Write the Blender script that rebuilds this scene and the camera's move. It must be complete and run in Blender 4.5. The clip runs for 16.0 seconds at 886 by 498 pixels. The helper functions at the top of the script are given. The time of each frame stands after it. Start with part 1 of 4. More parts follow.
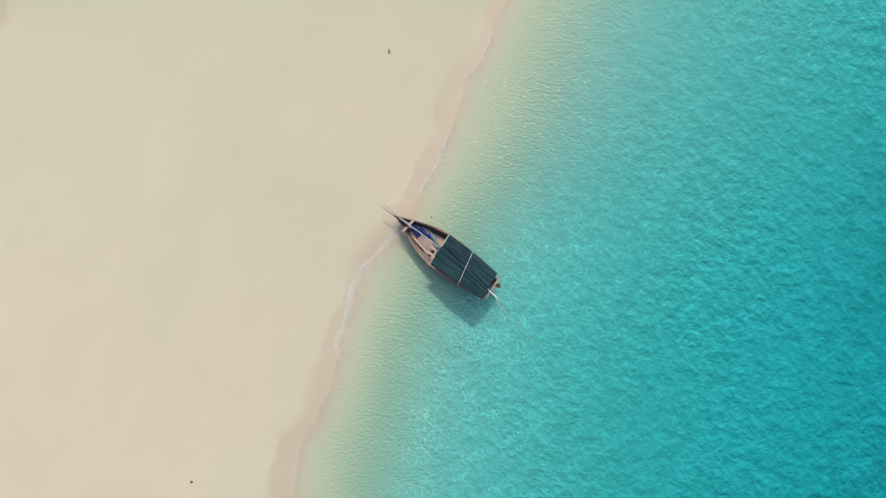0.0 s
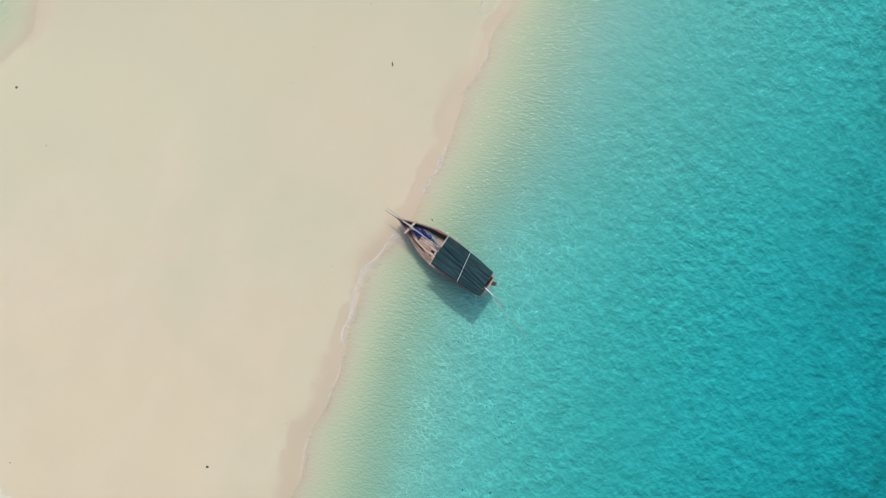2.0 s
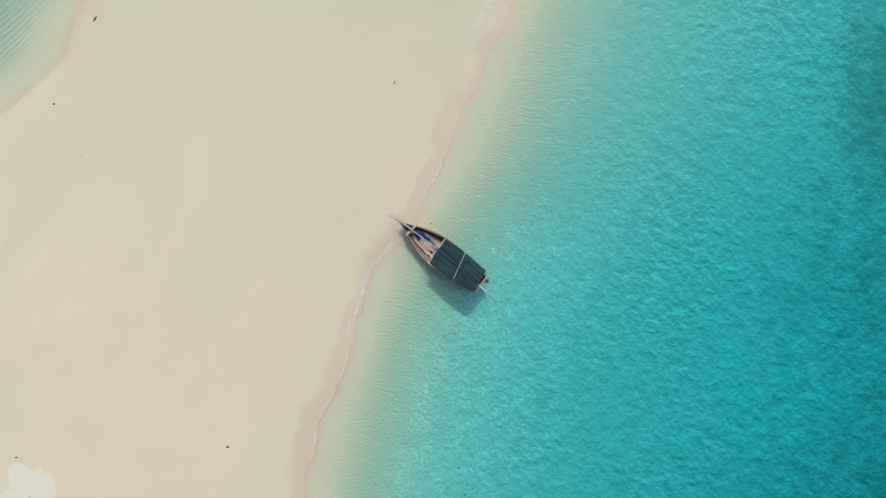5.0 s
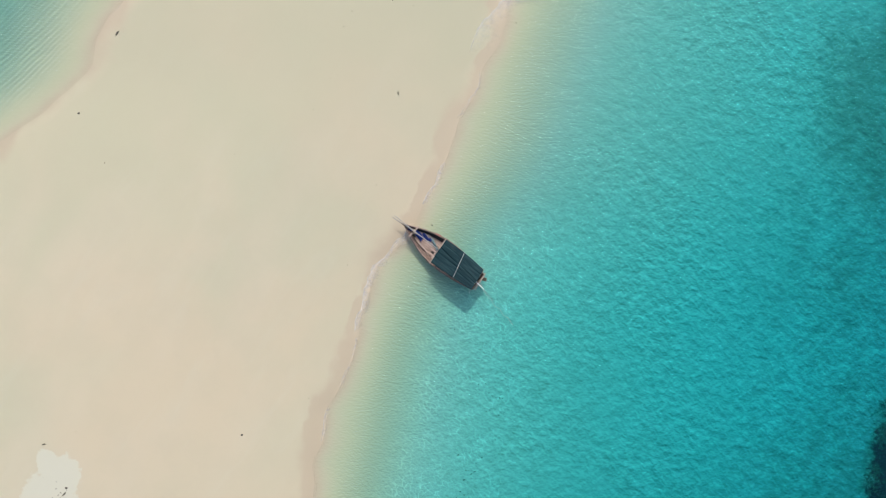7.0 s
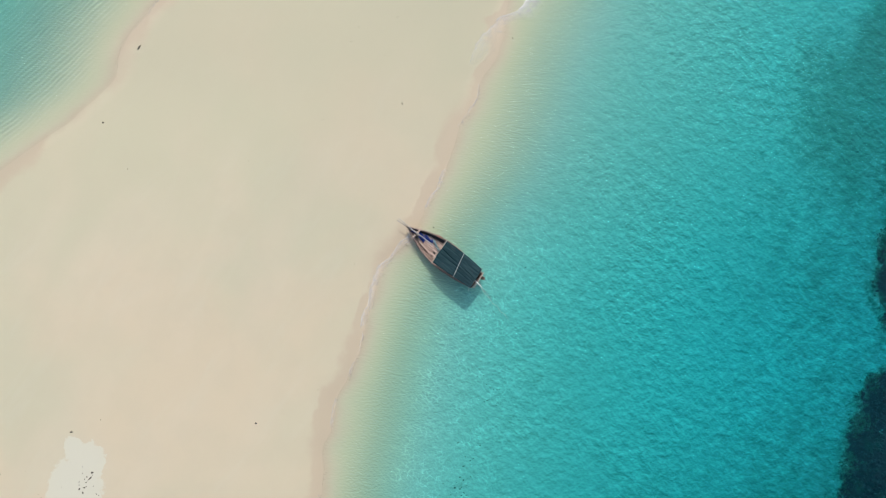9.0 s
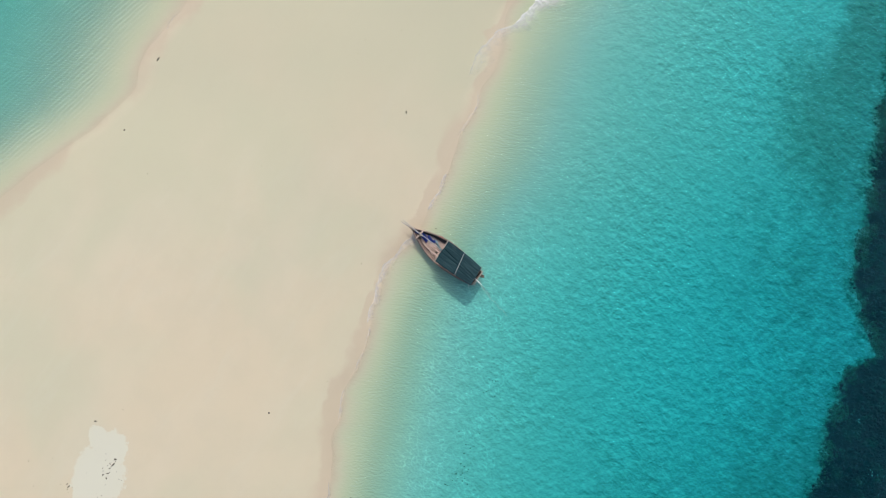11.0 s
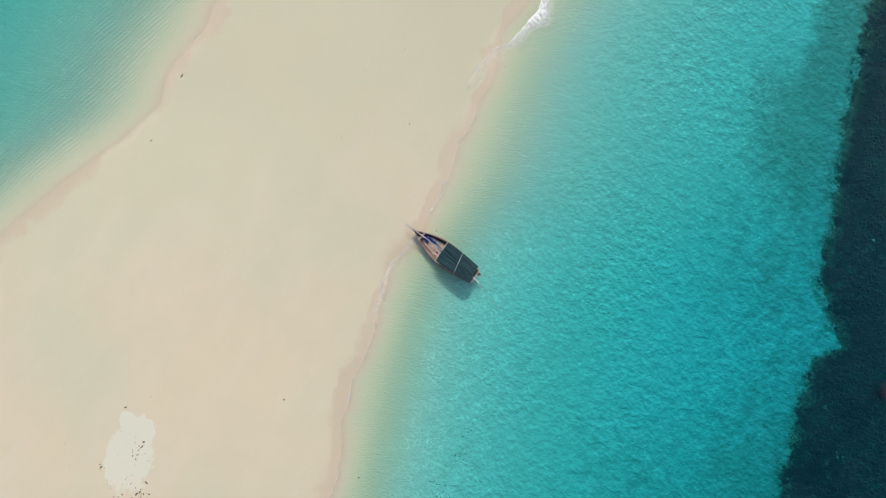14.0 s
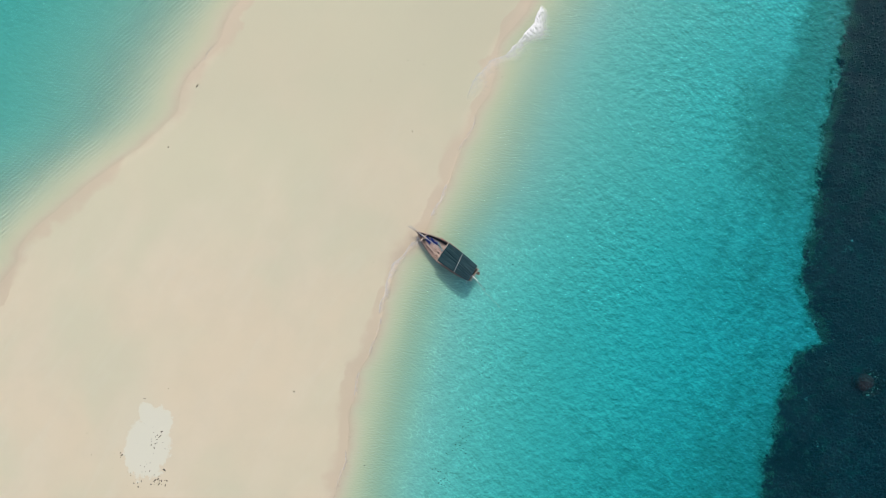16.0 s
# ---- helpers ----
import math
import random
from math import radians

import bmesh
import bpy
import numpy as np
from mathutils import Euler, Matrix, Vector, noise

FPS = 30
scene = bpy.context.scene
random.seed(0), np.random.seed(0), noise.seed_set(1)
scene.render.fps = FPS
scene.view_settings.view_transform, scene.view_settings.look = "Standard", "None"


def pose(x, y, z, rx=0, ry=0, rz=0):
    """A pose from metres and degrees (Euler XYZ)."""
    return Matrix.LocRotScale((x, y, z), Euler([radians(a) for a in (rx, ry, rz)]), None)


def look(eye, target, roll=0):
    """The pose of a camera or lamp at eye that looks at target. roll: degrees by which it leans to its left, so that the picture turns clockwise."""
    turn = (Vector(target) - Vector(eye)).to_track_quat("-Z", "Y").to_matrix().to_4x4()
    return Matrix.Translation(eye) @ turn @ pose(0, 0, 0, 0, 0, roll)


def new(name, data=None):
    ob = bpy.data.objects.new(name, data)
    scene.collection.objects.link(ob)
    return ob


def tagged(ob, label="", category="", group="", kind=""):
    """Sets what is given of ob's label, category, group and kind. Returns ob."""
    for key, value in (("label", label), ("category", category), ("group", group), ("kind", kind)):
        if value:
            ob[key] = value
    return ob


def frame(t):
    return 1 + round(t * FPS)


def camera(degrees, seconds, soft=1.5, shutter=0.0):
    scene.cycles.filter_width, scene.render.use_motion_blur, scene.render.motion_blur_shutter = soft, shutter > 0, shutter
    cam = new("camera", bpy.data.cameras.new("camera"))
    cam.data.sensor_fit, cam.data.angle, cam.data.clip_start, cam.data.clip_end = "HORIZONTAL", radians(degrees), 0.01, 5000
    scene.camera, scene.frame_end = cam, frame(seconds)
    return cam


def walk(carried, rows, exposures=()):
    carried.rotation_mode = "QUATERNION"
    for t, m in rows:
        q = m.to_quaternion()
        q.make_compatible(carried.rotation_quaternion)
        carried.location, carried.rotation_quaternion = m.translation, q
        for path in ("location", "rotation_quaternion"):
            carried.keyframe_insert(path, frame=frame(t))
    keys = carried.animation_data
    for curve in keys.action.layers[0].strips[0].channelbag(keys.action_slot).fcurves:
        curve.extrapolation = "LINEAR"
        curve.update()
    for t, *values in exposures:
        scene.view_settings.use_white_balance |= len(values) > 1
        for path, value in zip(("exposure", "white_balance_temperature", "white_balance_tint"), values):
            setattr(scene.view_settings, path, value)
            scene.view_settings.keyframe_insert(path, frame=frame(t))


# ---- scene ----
cam = camera(70, 16.0, soft=0.8)
walk(cam, [
    (0, pose(-0.000, -0.000, 48.000, 1.875, -0.678, -0.000)),
    (0.5, pose(0.018, -0.021, 48.784, 1.875, -0.678, 0.014)),
    (1, pose(-0.027, -0.054, 49.669, 1.875, -0.678, 0.036)),
    (1.5, pose(-0.006, -0.076, 50.466, 1.875, -0.678, 0.073)),
    (2, pose(-0.007, -0.075, 51.266, 1.875, -0.678, 0.095)),
    (2.5, pose(0.046, -0.074, 52.114, 1.875, -0.678, 0.104)),
    (3, pose(0.078, -0.060, 53.000, 1.875, -0.678, 0.089)),
    (3.5, pose(0.099, -0.112, 53.869, 1.875, -0.678, 0.066)),
    (4, pose(0.142, -0.143, 54.764, 1.875, -0.678, 0.045)),
    (6.5, pose(0.093, -0.244, 59.339, 1.875, -0.678, -0.014)),
    (7, pose(0.048, -0.273, 60.305, 1.875, -0.678, 0.004)),
    (7.5, pose(0.034, -0.283, 61.269, 1.875, -0.678, 0.034)),
    (8, pose(-0.014, -0.260, 62.325, 1.875, -0.678, 0.067)),
    (8.5, pose(-0.044, -0.283, 63.379, 1.875, -0.678, 0.075)),
    (9, pose(-0.099, -0.329, 64.424, 1.875, -0.678, 0.054)),
    (11.5, pose(-0.351, -0.494, 69.429, 1.875, -0.678, 0.004)),
    (12, pose(-0.316, -0.501, 70.483, 1.875, -0.678, 0.020)),
    (12.5, pose(-0.347, -0.553, 71.449, 1.875, -0.678, 0.012)),
    (13, pose(-0.371, -0.562, 72.526, 1.875, -0.678, -0.001)),
    (13.5, pose(-0.371, -0.583, 73.578, 1.875, -0.678, -0.020)),
    (14, pose(-0.429, -0.627, 74.651, 1.875, -0.678, -0.047)),
    (14.5, pose(-0.464, -0.634, 75.684, 1.875, -0.678, -0.047)),
    (15, pose(-0.484, -0.664, 76.817, 1.875, -0.678, -0.062)),
    (15.5, pose(-0.562, -0.697, 77.894, 1.875, -0.678, -0.055)),
    (16, pose(-0.611, -0.726, 78.982, 1.875, -0.678, -0.071)),
], exposures=[(0, -0.07), (16, -0.09)])

# ---- daylight ----
SUN_ELEVATION, SUN_TURN = 48.0, 7.0      # degrees; the turn is clockwise from +y
sun_way = Vector((math.sin(radians(SUN_TURN)) * math.cos(radians(SUN_ELEVATION)),
                  math.cos(radians(SUN_TURN)) * math.cos(radians(SUN_ELEVATION)),
                  math.sin(radians(SUN_ELEVATION))))
world = bpy.data.worlds.new("sky")
scene.world = world
world.use_nodes = True
wn = world.node_tree
wn.nodes.clear()
sky = wn.nodes.new("ShaderNodeTexSky")
sky.sky_type, sky.sun_disc = "NISHITA", False
sky.air_density, sky.dust_density, sky.ozone_density = 1.0, 3.0, 1.0
sky.sun_elevation, sky.sun_rotation = radians(SUN_ELEVATION), radians(SUN_TURN)
sky_bg = wn.nodes.new("ShaderNodeBackground")
sky_bg.inputs["Strength"].default_value = 0.202
sky_out = wn.nodes.new("ShaderNodeOutputWorld")
wn.links.new(sky.outputs[0], sky_bg.inputs["Color"])
wn.links.new(sky_bg.outputs[0], sky_out.inputs["Surface"])
sun = new("sun", bpy.data.lights.new("sun", "SUN"))
sun.data.energy, sun.data.angle, sun.data.color = 1.87, radians(1.5), (1.0, 0.94, 0.85)
sun.matrix_world = look(sun_way * 60, (0, 0, 0))


# ---- materials ----
class Nodes:
    """Short hand for building a node material."""

    def __init__(self, name):
        self.mat = bpy.data.materials.new(name)
        self.mat.use_nodes = True
        self.tree = self.mat.node_tree
        self.tree.nodes.clear()
        self.out = self.tree.nodes.new("ShaderNodeOutputMaterial")

    def add(self, kind, **sockets):
        node = self.tree.nodes.new(kind)
        for key, value in sockets.items():
            self.feed(node.inputs[key.replace("_", " ")], value)
        return node

    def feed(self, socket, value):
        if hasattr(value, "is_output"):
            self.tree.links.new(value, socket)
        elif hasattr(value, "outputs"):
            self.tree.links.new(value.outputs[0], socket)
        else:
            socket.default_value = value

    def math(self, op, a, b=0.0, clamp=False):
        node = self.add("ShaderNodeMath")
        node.operation, node.use_clamp = op, clamp
        self.feed(node.inputs[0], a)
        self.feed(node.inputs[1], b)
        return node.outputs[0]

    def vec(self, op, a, b=(0, 0, 0)):
        node = self.add("ShaderNodeVectorMath")
        node.operation = op
        self.feed(node.inputs[0], a)
        self.feed(node.inputs[1], b)
        return node.outputs[0]

    def ramp(self, value, low, high, a=0.0, b=1.0, smooth=True):
        node = self.add("ShaderNodeMapRange")
        node.interpolation_type = "SMOOTHSTEP" if smooth else "LINEAR"
        for key, v in (("Value", value), ("From Min", low), ("From Max", high), ("To Min", a), ("To Max", b)):
            self.feed(node.inputs[key], v)
        return node.outputs[0]

    def mix(self, factor, a, b, blend="MIX"):
        node = self.add("ShaderNodeMix")
        node.data_type, node.blend_type = "RGBA", blend
        self.feed(node.inputs[0], factor)
        self.feed(node.inputs[6], a if hasattr(a, "is_output") else (*a, 1))
        self.feed(node.inputs[7], b if hasattr(b, "is_output") else (*b, 1))
        return node.outputs[2]

    def place(self, scale=(1, 1, 1), turn=0.0):
        coords = self.add("ShaderNodeTexCoord").outputs["Object"]
        node = self.add("ShaderNodeMapping", Vector=coords)
        node.vector_type = "TEXTURE"
        node.inputs["Scale"].default_value = [1 / k for k in scale]
        node.inputs["Rotation"].default_value = (0, 0, radians(turn))
        return node.outputs[0]

    def noise(self, vector, scale, detail=3.0, rough=0.55, warp=0.0):
        return self.add("ShaderNodeTexNoise", Vector=vector, Scale=scale, Detail=detail, Roughness=rough, Distortion=warp).outputs[0]

    def attribute(self, name):
        node = self.add("ShaderNodeAttribute")
        node.attribute_name = name
        return node.outputs["Fac"]

    def finish(self, surface):
        self.tree.links.new(surface.outputs[0], self.out.inputs["Surface"])
        return self.mat


def plain(name, dark, light, rough=0.8, scale=6.0, stretch=(1, 1, 1), bump=0.3, fine=60.0, metal=0.0, spread=0.25, shine=0.4):
    """A worn surface between two colours, with a coarse and a fine grain and a tint that differs from piece to piece."""
    n = Nodes(name)
    at = n.place(stretch)
    coarse = n.noise(at, scale, 4, 0.6, 0.3)
    grain = n.noise(at, fine, 3, 0.6)
    both = n.math("ADD", n.math("MULTIPLY", coarse, 0.65), n.math("MULTIPLY", grain, 0.35))
    colour = n.mix(n.ramp(both, 0.3, 0.7), dark, light)
    tone = n.ramp(n.add("ShaderNodeObjectInfo").outputs["Random"], 0, 1, 1 - spread, 1 + spread * 0.6, False)
    colour = n.vec("SCALE", colour)
    n.feed(colour.node.inputs["Scale"], tone)
    relief = n.add("ShaderNodeBump", Strength=bump, Distance=0.01, Height=both)
    return n.finish(n.add("ShaderNodeBsdfPrincipled", Base_Color=colour, Roughness=rough, Metallic=metal, Specular_IOR_Level=shine, Normal=relief))


def sand_material():
    n = Nodes("coral_sand")
    at = n.place()
    broad = n.noise(at, 0.055, 3, 0.5, 0.4)
    middle = n.noise(at, 0.35, 4, 0.55, 0.2)
    drift = n.noise(n.place((1.0, 0.45, 1.0), -28), 0.16, 3, 0.5, 0.3)
    grain = n.noise(at, 42, 2, 0.7)
    colour = n.mix(n.ramp(broad, 0.35, 0.65), SAND_WARM, SAND_COOL)
    colour = n.mix(n.ramp(drift, 0.40, 0.72, 0.0, 0.55), colour, SAND_PALE)
    colour = n.mix(n.ramp(middle, 0.35, 0.70, 0.0, 0.24), colour, SAND_DULL)
    streak = n.noise(n.place((1.0, 0.25, 1.0), -34), 0.5, 4, 0.6, 0.5)
    colour = n.mix(n.ramp(streak, 0.50, 0.75, 0.0, 0.12), colour, SAND_DRY)
    # the sand turns duller towards +y
    northward = n.ramp(n.math("ADD", n.attribute("northward"), n.math("MULTIPLY", n.math("SUBTRACT", broad, 0.5), 0.8)), 0.1, 1.0)
    colour = n.mix(n.math("MULTIPLY", northward, 0.8), colour, SAND_NORTH)
    # the swash leaves a band of coarser, pinkish wet sand, uneven in width
    shore = n.attribute("shore")
    reach = n.math("ADD", n.math("MULTIPLY", n.noise(at, 0.11, 2, 0.5), -9.0), 2.3)
    reach = n.math("ADD", reach, n.math("MULTIPLY", n.noise(at, 0.45, 4, 0.5), 2.6))
    reach = n.math("SUBTRACT", reach, 0.8)
    soak = n.ramp(n.noise(at, 0.09, 2, 0.5), 0.40, 0.60, 0.25, 1.7)
    inner = n.ramp(n.math("DIVIDE", n.math("SUBTRACT", shore, reach), soak), -0.1, 1.0)
    swash = n.math("ADD", shore, n.math("MULTIPLY", n.math("SUBTRACT", n.noise(at, 0.5, 4, 0.6), 0.5), 0.8))
    wet = n.math("MULTIPLY", inner, n.ramp(swash, 0.0, 1.3, 1.0, 0.0))
    colour = n.mix(n.math("MULTIPLY", wet, 0.60), colour, SAND_WET)
    # the yellow-green of shallow water is painted into the sand here
    colour = n.mix(n.math("MULTIPLY", n.ramp(swash, 0.0, 2.2, 0.0, 0.62), n.attribute("overlay")), colour, SAND_SHOAL)
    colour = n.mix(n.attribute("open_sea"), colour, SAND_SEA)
    colour = n.mix(n.attribute("sheltered"), colour, SAND_WEST)
    # dry, blown sand keeps its own pale colour
    dry = n.ramp(n.math("ADD", n.attribute("dry"), n.math("MULTIPLY", n.math("SUBTRACT", n.noise(at, 0.62, 6, 0.68), 0.5), 1.1)), 0.45, 0.56)
    colour = n.mix(n.math("MULTIPLY", dry, 0.8), colour, SAND_DRY)
    # weed growing on the deeper bottom, and a broad darkening farther out
    weed = n.attribute("weed")
    tuft = n.ramp(n.math("ADD", weed, n.math("MULTIPLY", n.math("SUBTRACT", n.noise(at, 0.55, 7, 0.8, 0.4), 0.5), 1.7)), 0.05, 0.85)
    tuft = n.math("MULTIPLY", tuft, n.ramp(weed, 0.01, 0.10))
    colour = n.mix(n.math("MULTIPLY", tuft, 0.62), colour, WEED_PATCH)
    reef_floor = n.math("ADD", n.attribute("reef"), n.math("MULTIPLY", n.math("SUBTRACT", n.noise(at, 0.6, 7, 0.74), 0.5), 1.7))
    brown = n.mix(n.ramp(n.math("ADD", n.math("MULTIPLY", n.noise(at, 0.10, 3, 0.5, 0.5), 0.6), n.math("MULTIPLY", n.noise(at, 1.3, 6, 0.75), 0.4)), 0.44, 0.60), WEED, WEED_BROWN)
    brown = n.mix(n.ramp(n.noise(at, 0.45, 6, 0.7, 0.4), 0.50, 0.70, 0.0, 0.75), brown, (0.050, 0.055, 0.034))
    gaps = n.ramp(n.noise(at, 0.8, 5, 0.75, 0.6), 0.73, 0.78, 1.0, 0.25)
    fringe = n.mix(n.ramp(reef_floor, 0.10, 0.50, 0.0, 0.85), colour, WEED_PATCH)
    colour = n.mix(n.math("MULTIPLY", n.ramp(reef_floor, 0.36, 0.60), gaps), fringe, brown)
    speck = n.ramp(grain, 0.66, 0.76)
    colour = n.mix(n.math("MULTIPLY", speck, 0.12), colour, (0.25, 0.2, 0.15))
    # ripple marks of the sheltered side, under water
    wave = n.add("ShaderNodeTexWave", Vector=n.place((1, 1, 1), 44),
                 Scale=0.70, Distortion=6.0, Detail=1.5, Detail_Scale=0.30, Detail_Roughness=0.5)
    wave.wave_type, wave.bands_direction = "BANDS", "Y"
    marks = n.math("MULTIPLY", wave.outputs["Fac"], n.attribute("ripple"))
    height = n.math("ADD", n.math("MULTIPLY", middle, 0.03), n.math("ADD", n.math("MULTIPLY", grain, 0.004), n.math("MULTIPLY", marks, 0.085)))
    relief = n.add("ShaderNodeBump", Strength=0.6, Distance=1.0, Height=height)
    rough = n.ramp(wet, 0, 1, 0.9, 0.55, False)
    return n.finish(n.add("ShaderNodeBsdfPrincipled", Base_Color=colour, Roughness=rough, Normal=relief))


def water_material():
    """Clear sea water: what passes is dimmed by the depth, red first; ripple light and caustics are painted into its
    colour; the rest is gloss.
    """
    n = Nodes("sea_water")
    at = n.place()
    depth = n.attribute("depth")
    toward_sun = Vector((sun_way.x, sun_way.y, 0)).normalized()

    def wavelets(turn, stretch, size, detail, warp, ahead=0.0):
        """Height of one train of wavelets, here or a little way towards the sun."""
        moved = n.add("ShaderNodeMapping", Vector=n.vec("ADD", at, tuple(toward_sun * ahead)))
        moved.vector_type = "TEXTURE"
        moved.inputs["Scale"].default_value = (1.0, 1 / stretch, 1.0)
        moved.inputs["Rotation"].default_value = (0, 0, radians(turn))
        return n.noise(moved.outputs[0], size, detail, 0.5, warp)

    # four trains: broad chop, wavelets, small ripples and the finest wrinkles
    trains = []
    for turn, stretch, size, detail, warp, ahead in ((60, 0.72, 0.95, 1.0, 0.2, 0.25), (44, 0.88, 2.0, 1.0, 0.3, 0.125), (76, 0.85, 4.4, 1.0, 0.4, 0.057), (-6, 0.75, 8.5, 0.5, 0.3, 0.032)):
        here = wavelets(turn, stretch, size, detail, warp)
        # slopes towards the sun come out lighter: sun shading put into the colour
        slope_light = n.math("MULTIPLY", n.math("SUBTRACT", here, wavelets(turn, stretch, size, detail, warp, ahead)), 9.0)
        trains.append((here, slope_light))
    deep, shoal = n.ramp(depth, 0.15, 1.7), n.ramp(depth, 0.25, 1.3, 1.0, 0.15)

    def blend(which, weights):
        total = None
        for (here, slope_light), (far, near) in zip(trains, weights):
            value = (here, slope_light)[which]
            term = n.math("ADD", n.math("MULTIPLY", n.math("MULTIPLY", value, far), deep), n.math("MULTIPLY", n.math("MULTIPLY", value, near), shoal))
            total = term if total is None else n.math("ADD", total, term)
        return total

    slope_light = blend(1, ((0.50, 0.0), (0.70, 0.16), (0.40, 0.70), (0.08, 0.80)))
    # painted light: brighter below the crests, dimmer below the troughs
    crest_light = n.math("ADD", n.ramp(trains[1][0], 0.47, 0.68, -0.10, 1.0), n.math("MULTIPLY", n.ramp(trains[0][0], 0.35, 0.65, -1.0, 1.0, False), 0.42))
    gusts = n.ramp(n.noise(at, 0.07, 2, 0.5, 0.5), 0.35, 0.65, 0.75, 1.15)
    # caustic nets of light lines, painted into the water's tint
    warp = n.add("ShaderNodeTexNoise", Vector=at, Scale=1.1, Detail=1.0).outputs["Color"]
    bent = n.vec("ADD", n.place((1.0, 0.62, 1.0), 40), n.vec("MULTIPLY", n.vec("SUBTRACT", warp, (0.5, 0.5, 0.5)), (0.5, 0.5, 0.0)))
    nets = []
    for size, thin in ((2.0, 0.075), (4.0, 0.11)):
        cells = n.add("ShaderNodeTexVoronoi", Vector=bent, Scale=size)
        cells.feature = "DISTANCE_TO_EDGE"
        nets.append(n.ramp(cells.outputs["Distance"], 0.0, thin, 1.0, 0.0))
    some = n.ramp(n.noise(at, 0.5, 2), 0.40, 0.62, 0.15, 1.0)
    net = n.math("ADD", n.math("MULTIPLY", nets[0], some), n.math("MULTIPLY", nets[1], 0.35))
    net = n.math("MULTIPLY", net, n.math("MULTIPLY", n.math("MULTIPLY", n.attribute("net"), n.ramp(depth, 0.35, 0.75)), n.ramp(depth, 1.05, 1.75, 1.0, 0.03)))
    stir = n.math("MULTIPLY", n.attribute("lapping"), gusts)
    light_pattern = n.math("ADD", 0.955, n.math("MULTIPLY", n.math("MULTIPLY", slope_light, stir), n.ramp(depth, 0.01, 0.32, 0.03, RIPPLE_LIGHT)))
    light_pattern = n.math("ADD", light_pattern, n.math("MULTIPLY", n.math("MULTIPLY", crest_light, stir), n.ramp(depth, 0.4, 1.8, 0.0, GATHER_LIGHT)))
    light_pattern = n.math("ADD", light_pattern, n.math("MULTIPLY", net, NET_LIGHT))
    # light that is left after the water column, one way, times the painted pattern
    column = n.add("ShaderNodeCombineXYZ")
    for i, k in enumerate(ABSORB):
        n.feed(column.inputs[i], n.math("MULTIPLY", n.math("EXPONENT", n.math("MULTIPLY", depth, -k)), light_pattern))
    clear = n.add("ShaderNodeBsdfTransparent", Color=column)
    haze = n.add("ShaderNodeBsdfDiffuse", Color=(*HAZE, 1))
    body = n.add("ShaderNodeMixShader")
    n.feed(body.inputs[0], n.ramp(depth, 0.0, 4.0, 0.0, HAZE_MOST, False))
    n.tree.links.new(clear.outputs[0], body.inputs[1])
    n.tree.links.new(haze.outputs[0], body.inputs[2])
    height = blend(0, ((0.50, 0.10), (0.44, 0.30), (0.36, 0.40), (0.10, 0.16)))
    relief = n.add("ShaderNodeBump", Strength=1.0, Distance=WAVE_RELIEF, Height=height)
    gloss = n.add("ShaderNodeBsdfGlossy", Color=(1, 1, 1, 1), Roughness=0.13, Normal=relief)
    edge = n.add("ShaderNodeFresnel", IOR=1.27)
    top = n.add("ShaderNodeMixShader")
    n.feed(top.inputs[0], n.math("MULTIPLY", edge.outputs[0], n.ramp(depth, 0.02, 0.45, 0.0, 1.0)))
    n.tree.links.new(body.outputs[0], top.inputs[1])
    n.tree.links.new(gloss.outputs[0], top.inputs[2])
    return n.finish(top)


def reef_material():
    n = Nodes("reef_weed")
    at = n.place()
    patch = n.noise(at, 0.10, 3, 0.5, 0.5)
    fine = n.noise(at, 5.0, 4, 0.7)
    tone = n.add("ShaderNodeNewGeometry").outputs["Random Per Island"]
    colour = n.mix(n.ramp(patch, 0.40, 0.62), (0.003, 0.008, 0.009), (0.13, 0.026, 0.026))
    colour = n.mix(n.ramp(n.math("ADD", n.math("MULTIPLY", tone, 0.6), n.math("MULTIPLY", fine, 0.4)), 0.3, 0.95), colour, (0.10, 0.045, 0.036))
    olive = n.ramp(n.noise(at, 0.45, 6, 0.7, 0.4), 0.50, 0.70, 0.0, 0.75)
    colour = n.mix(olive, colour, (0.060, 0.062, 0.038))
    relief = n.add("ShaderNodeBump", Strength=0.9, Distance=0.12, Height=fine)
    return n.finish(n.add("ShaderNodeBsdfPrincipled", Base_Color=colour, Roughness=0.95, Normal=relief))


SAND_WARM, SAND_COOL = (0.57, 0.490, 0.338), (0.515, 0.486, 0.335)
SAND_PALE, SAND_DULL = (0.58, 0.510, 0.365), (0.50, 0.45, 0.315)
SAND_WET, SAND_DRY = (0.465, 0.368, 0.252), (0.585, 0.578, 0.458)
SAND_NORTH = (0.478, 0.457, 0.312)
SAND_WEST = (0.44, 0.447, 0.342)
SAND_SHOAL = (0.515, 0.510, 0.318)         # green of shallow water, put into the sand's colour
# set bluer than the beach sand, to brighten the water over it
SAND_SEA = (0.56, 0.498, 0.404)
WEED, WEED_BROWN, WEED_PATCH = (0.004, 0.010, 0.009), (0.10, 0.022, 0.022), (0.20, 0.165, 0.10)
ABSORB = (0.85, 0.068, 0.010)            # per metre of depth: red, green, blue
HAZE, HAZE_MOST = (0.015, 0.16, 0.21), 0.045
# strengths of the light painted into the water's colour, then the wave relief
RIPPLE_LIGHT, GATHER_LIGHT, NET_LIGHT, WAVE_RELIEF = 0.142, 0.115, 0.36, 0.18

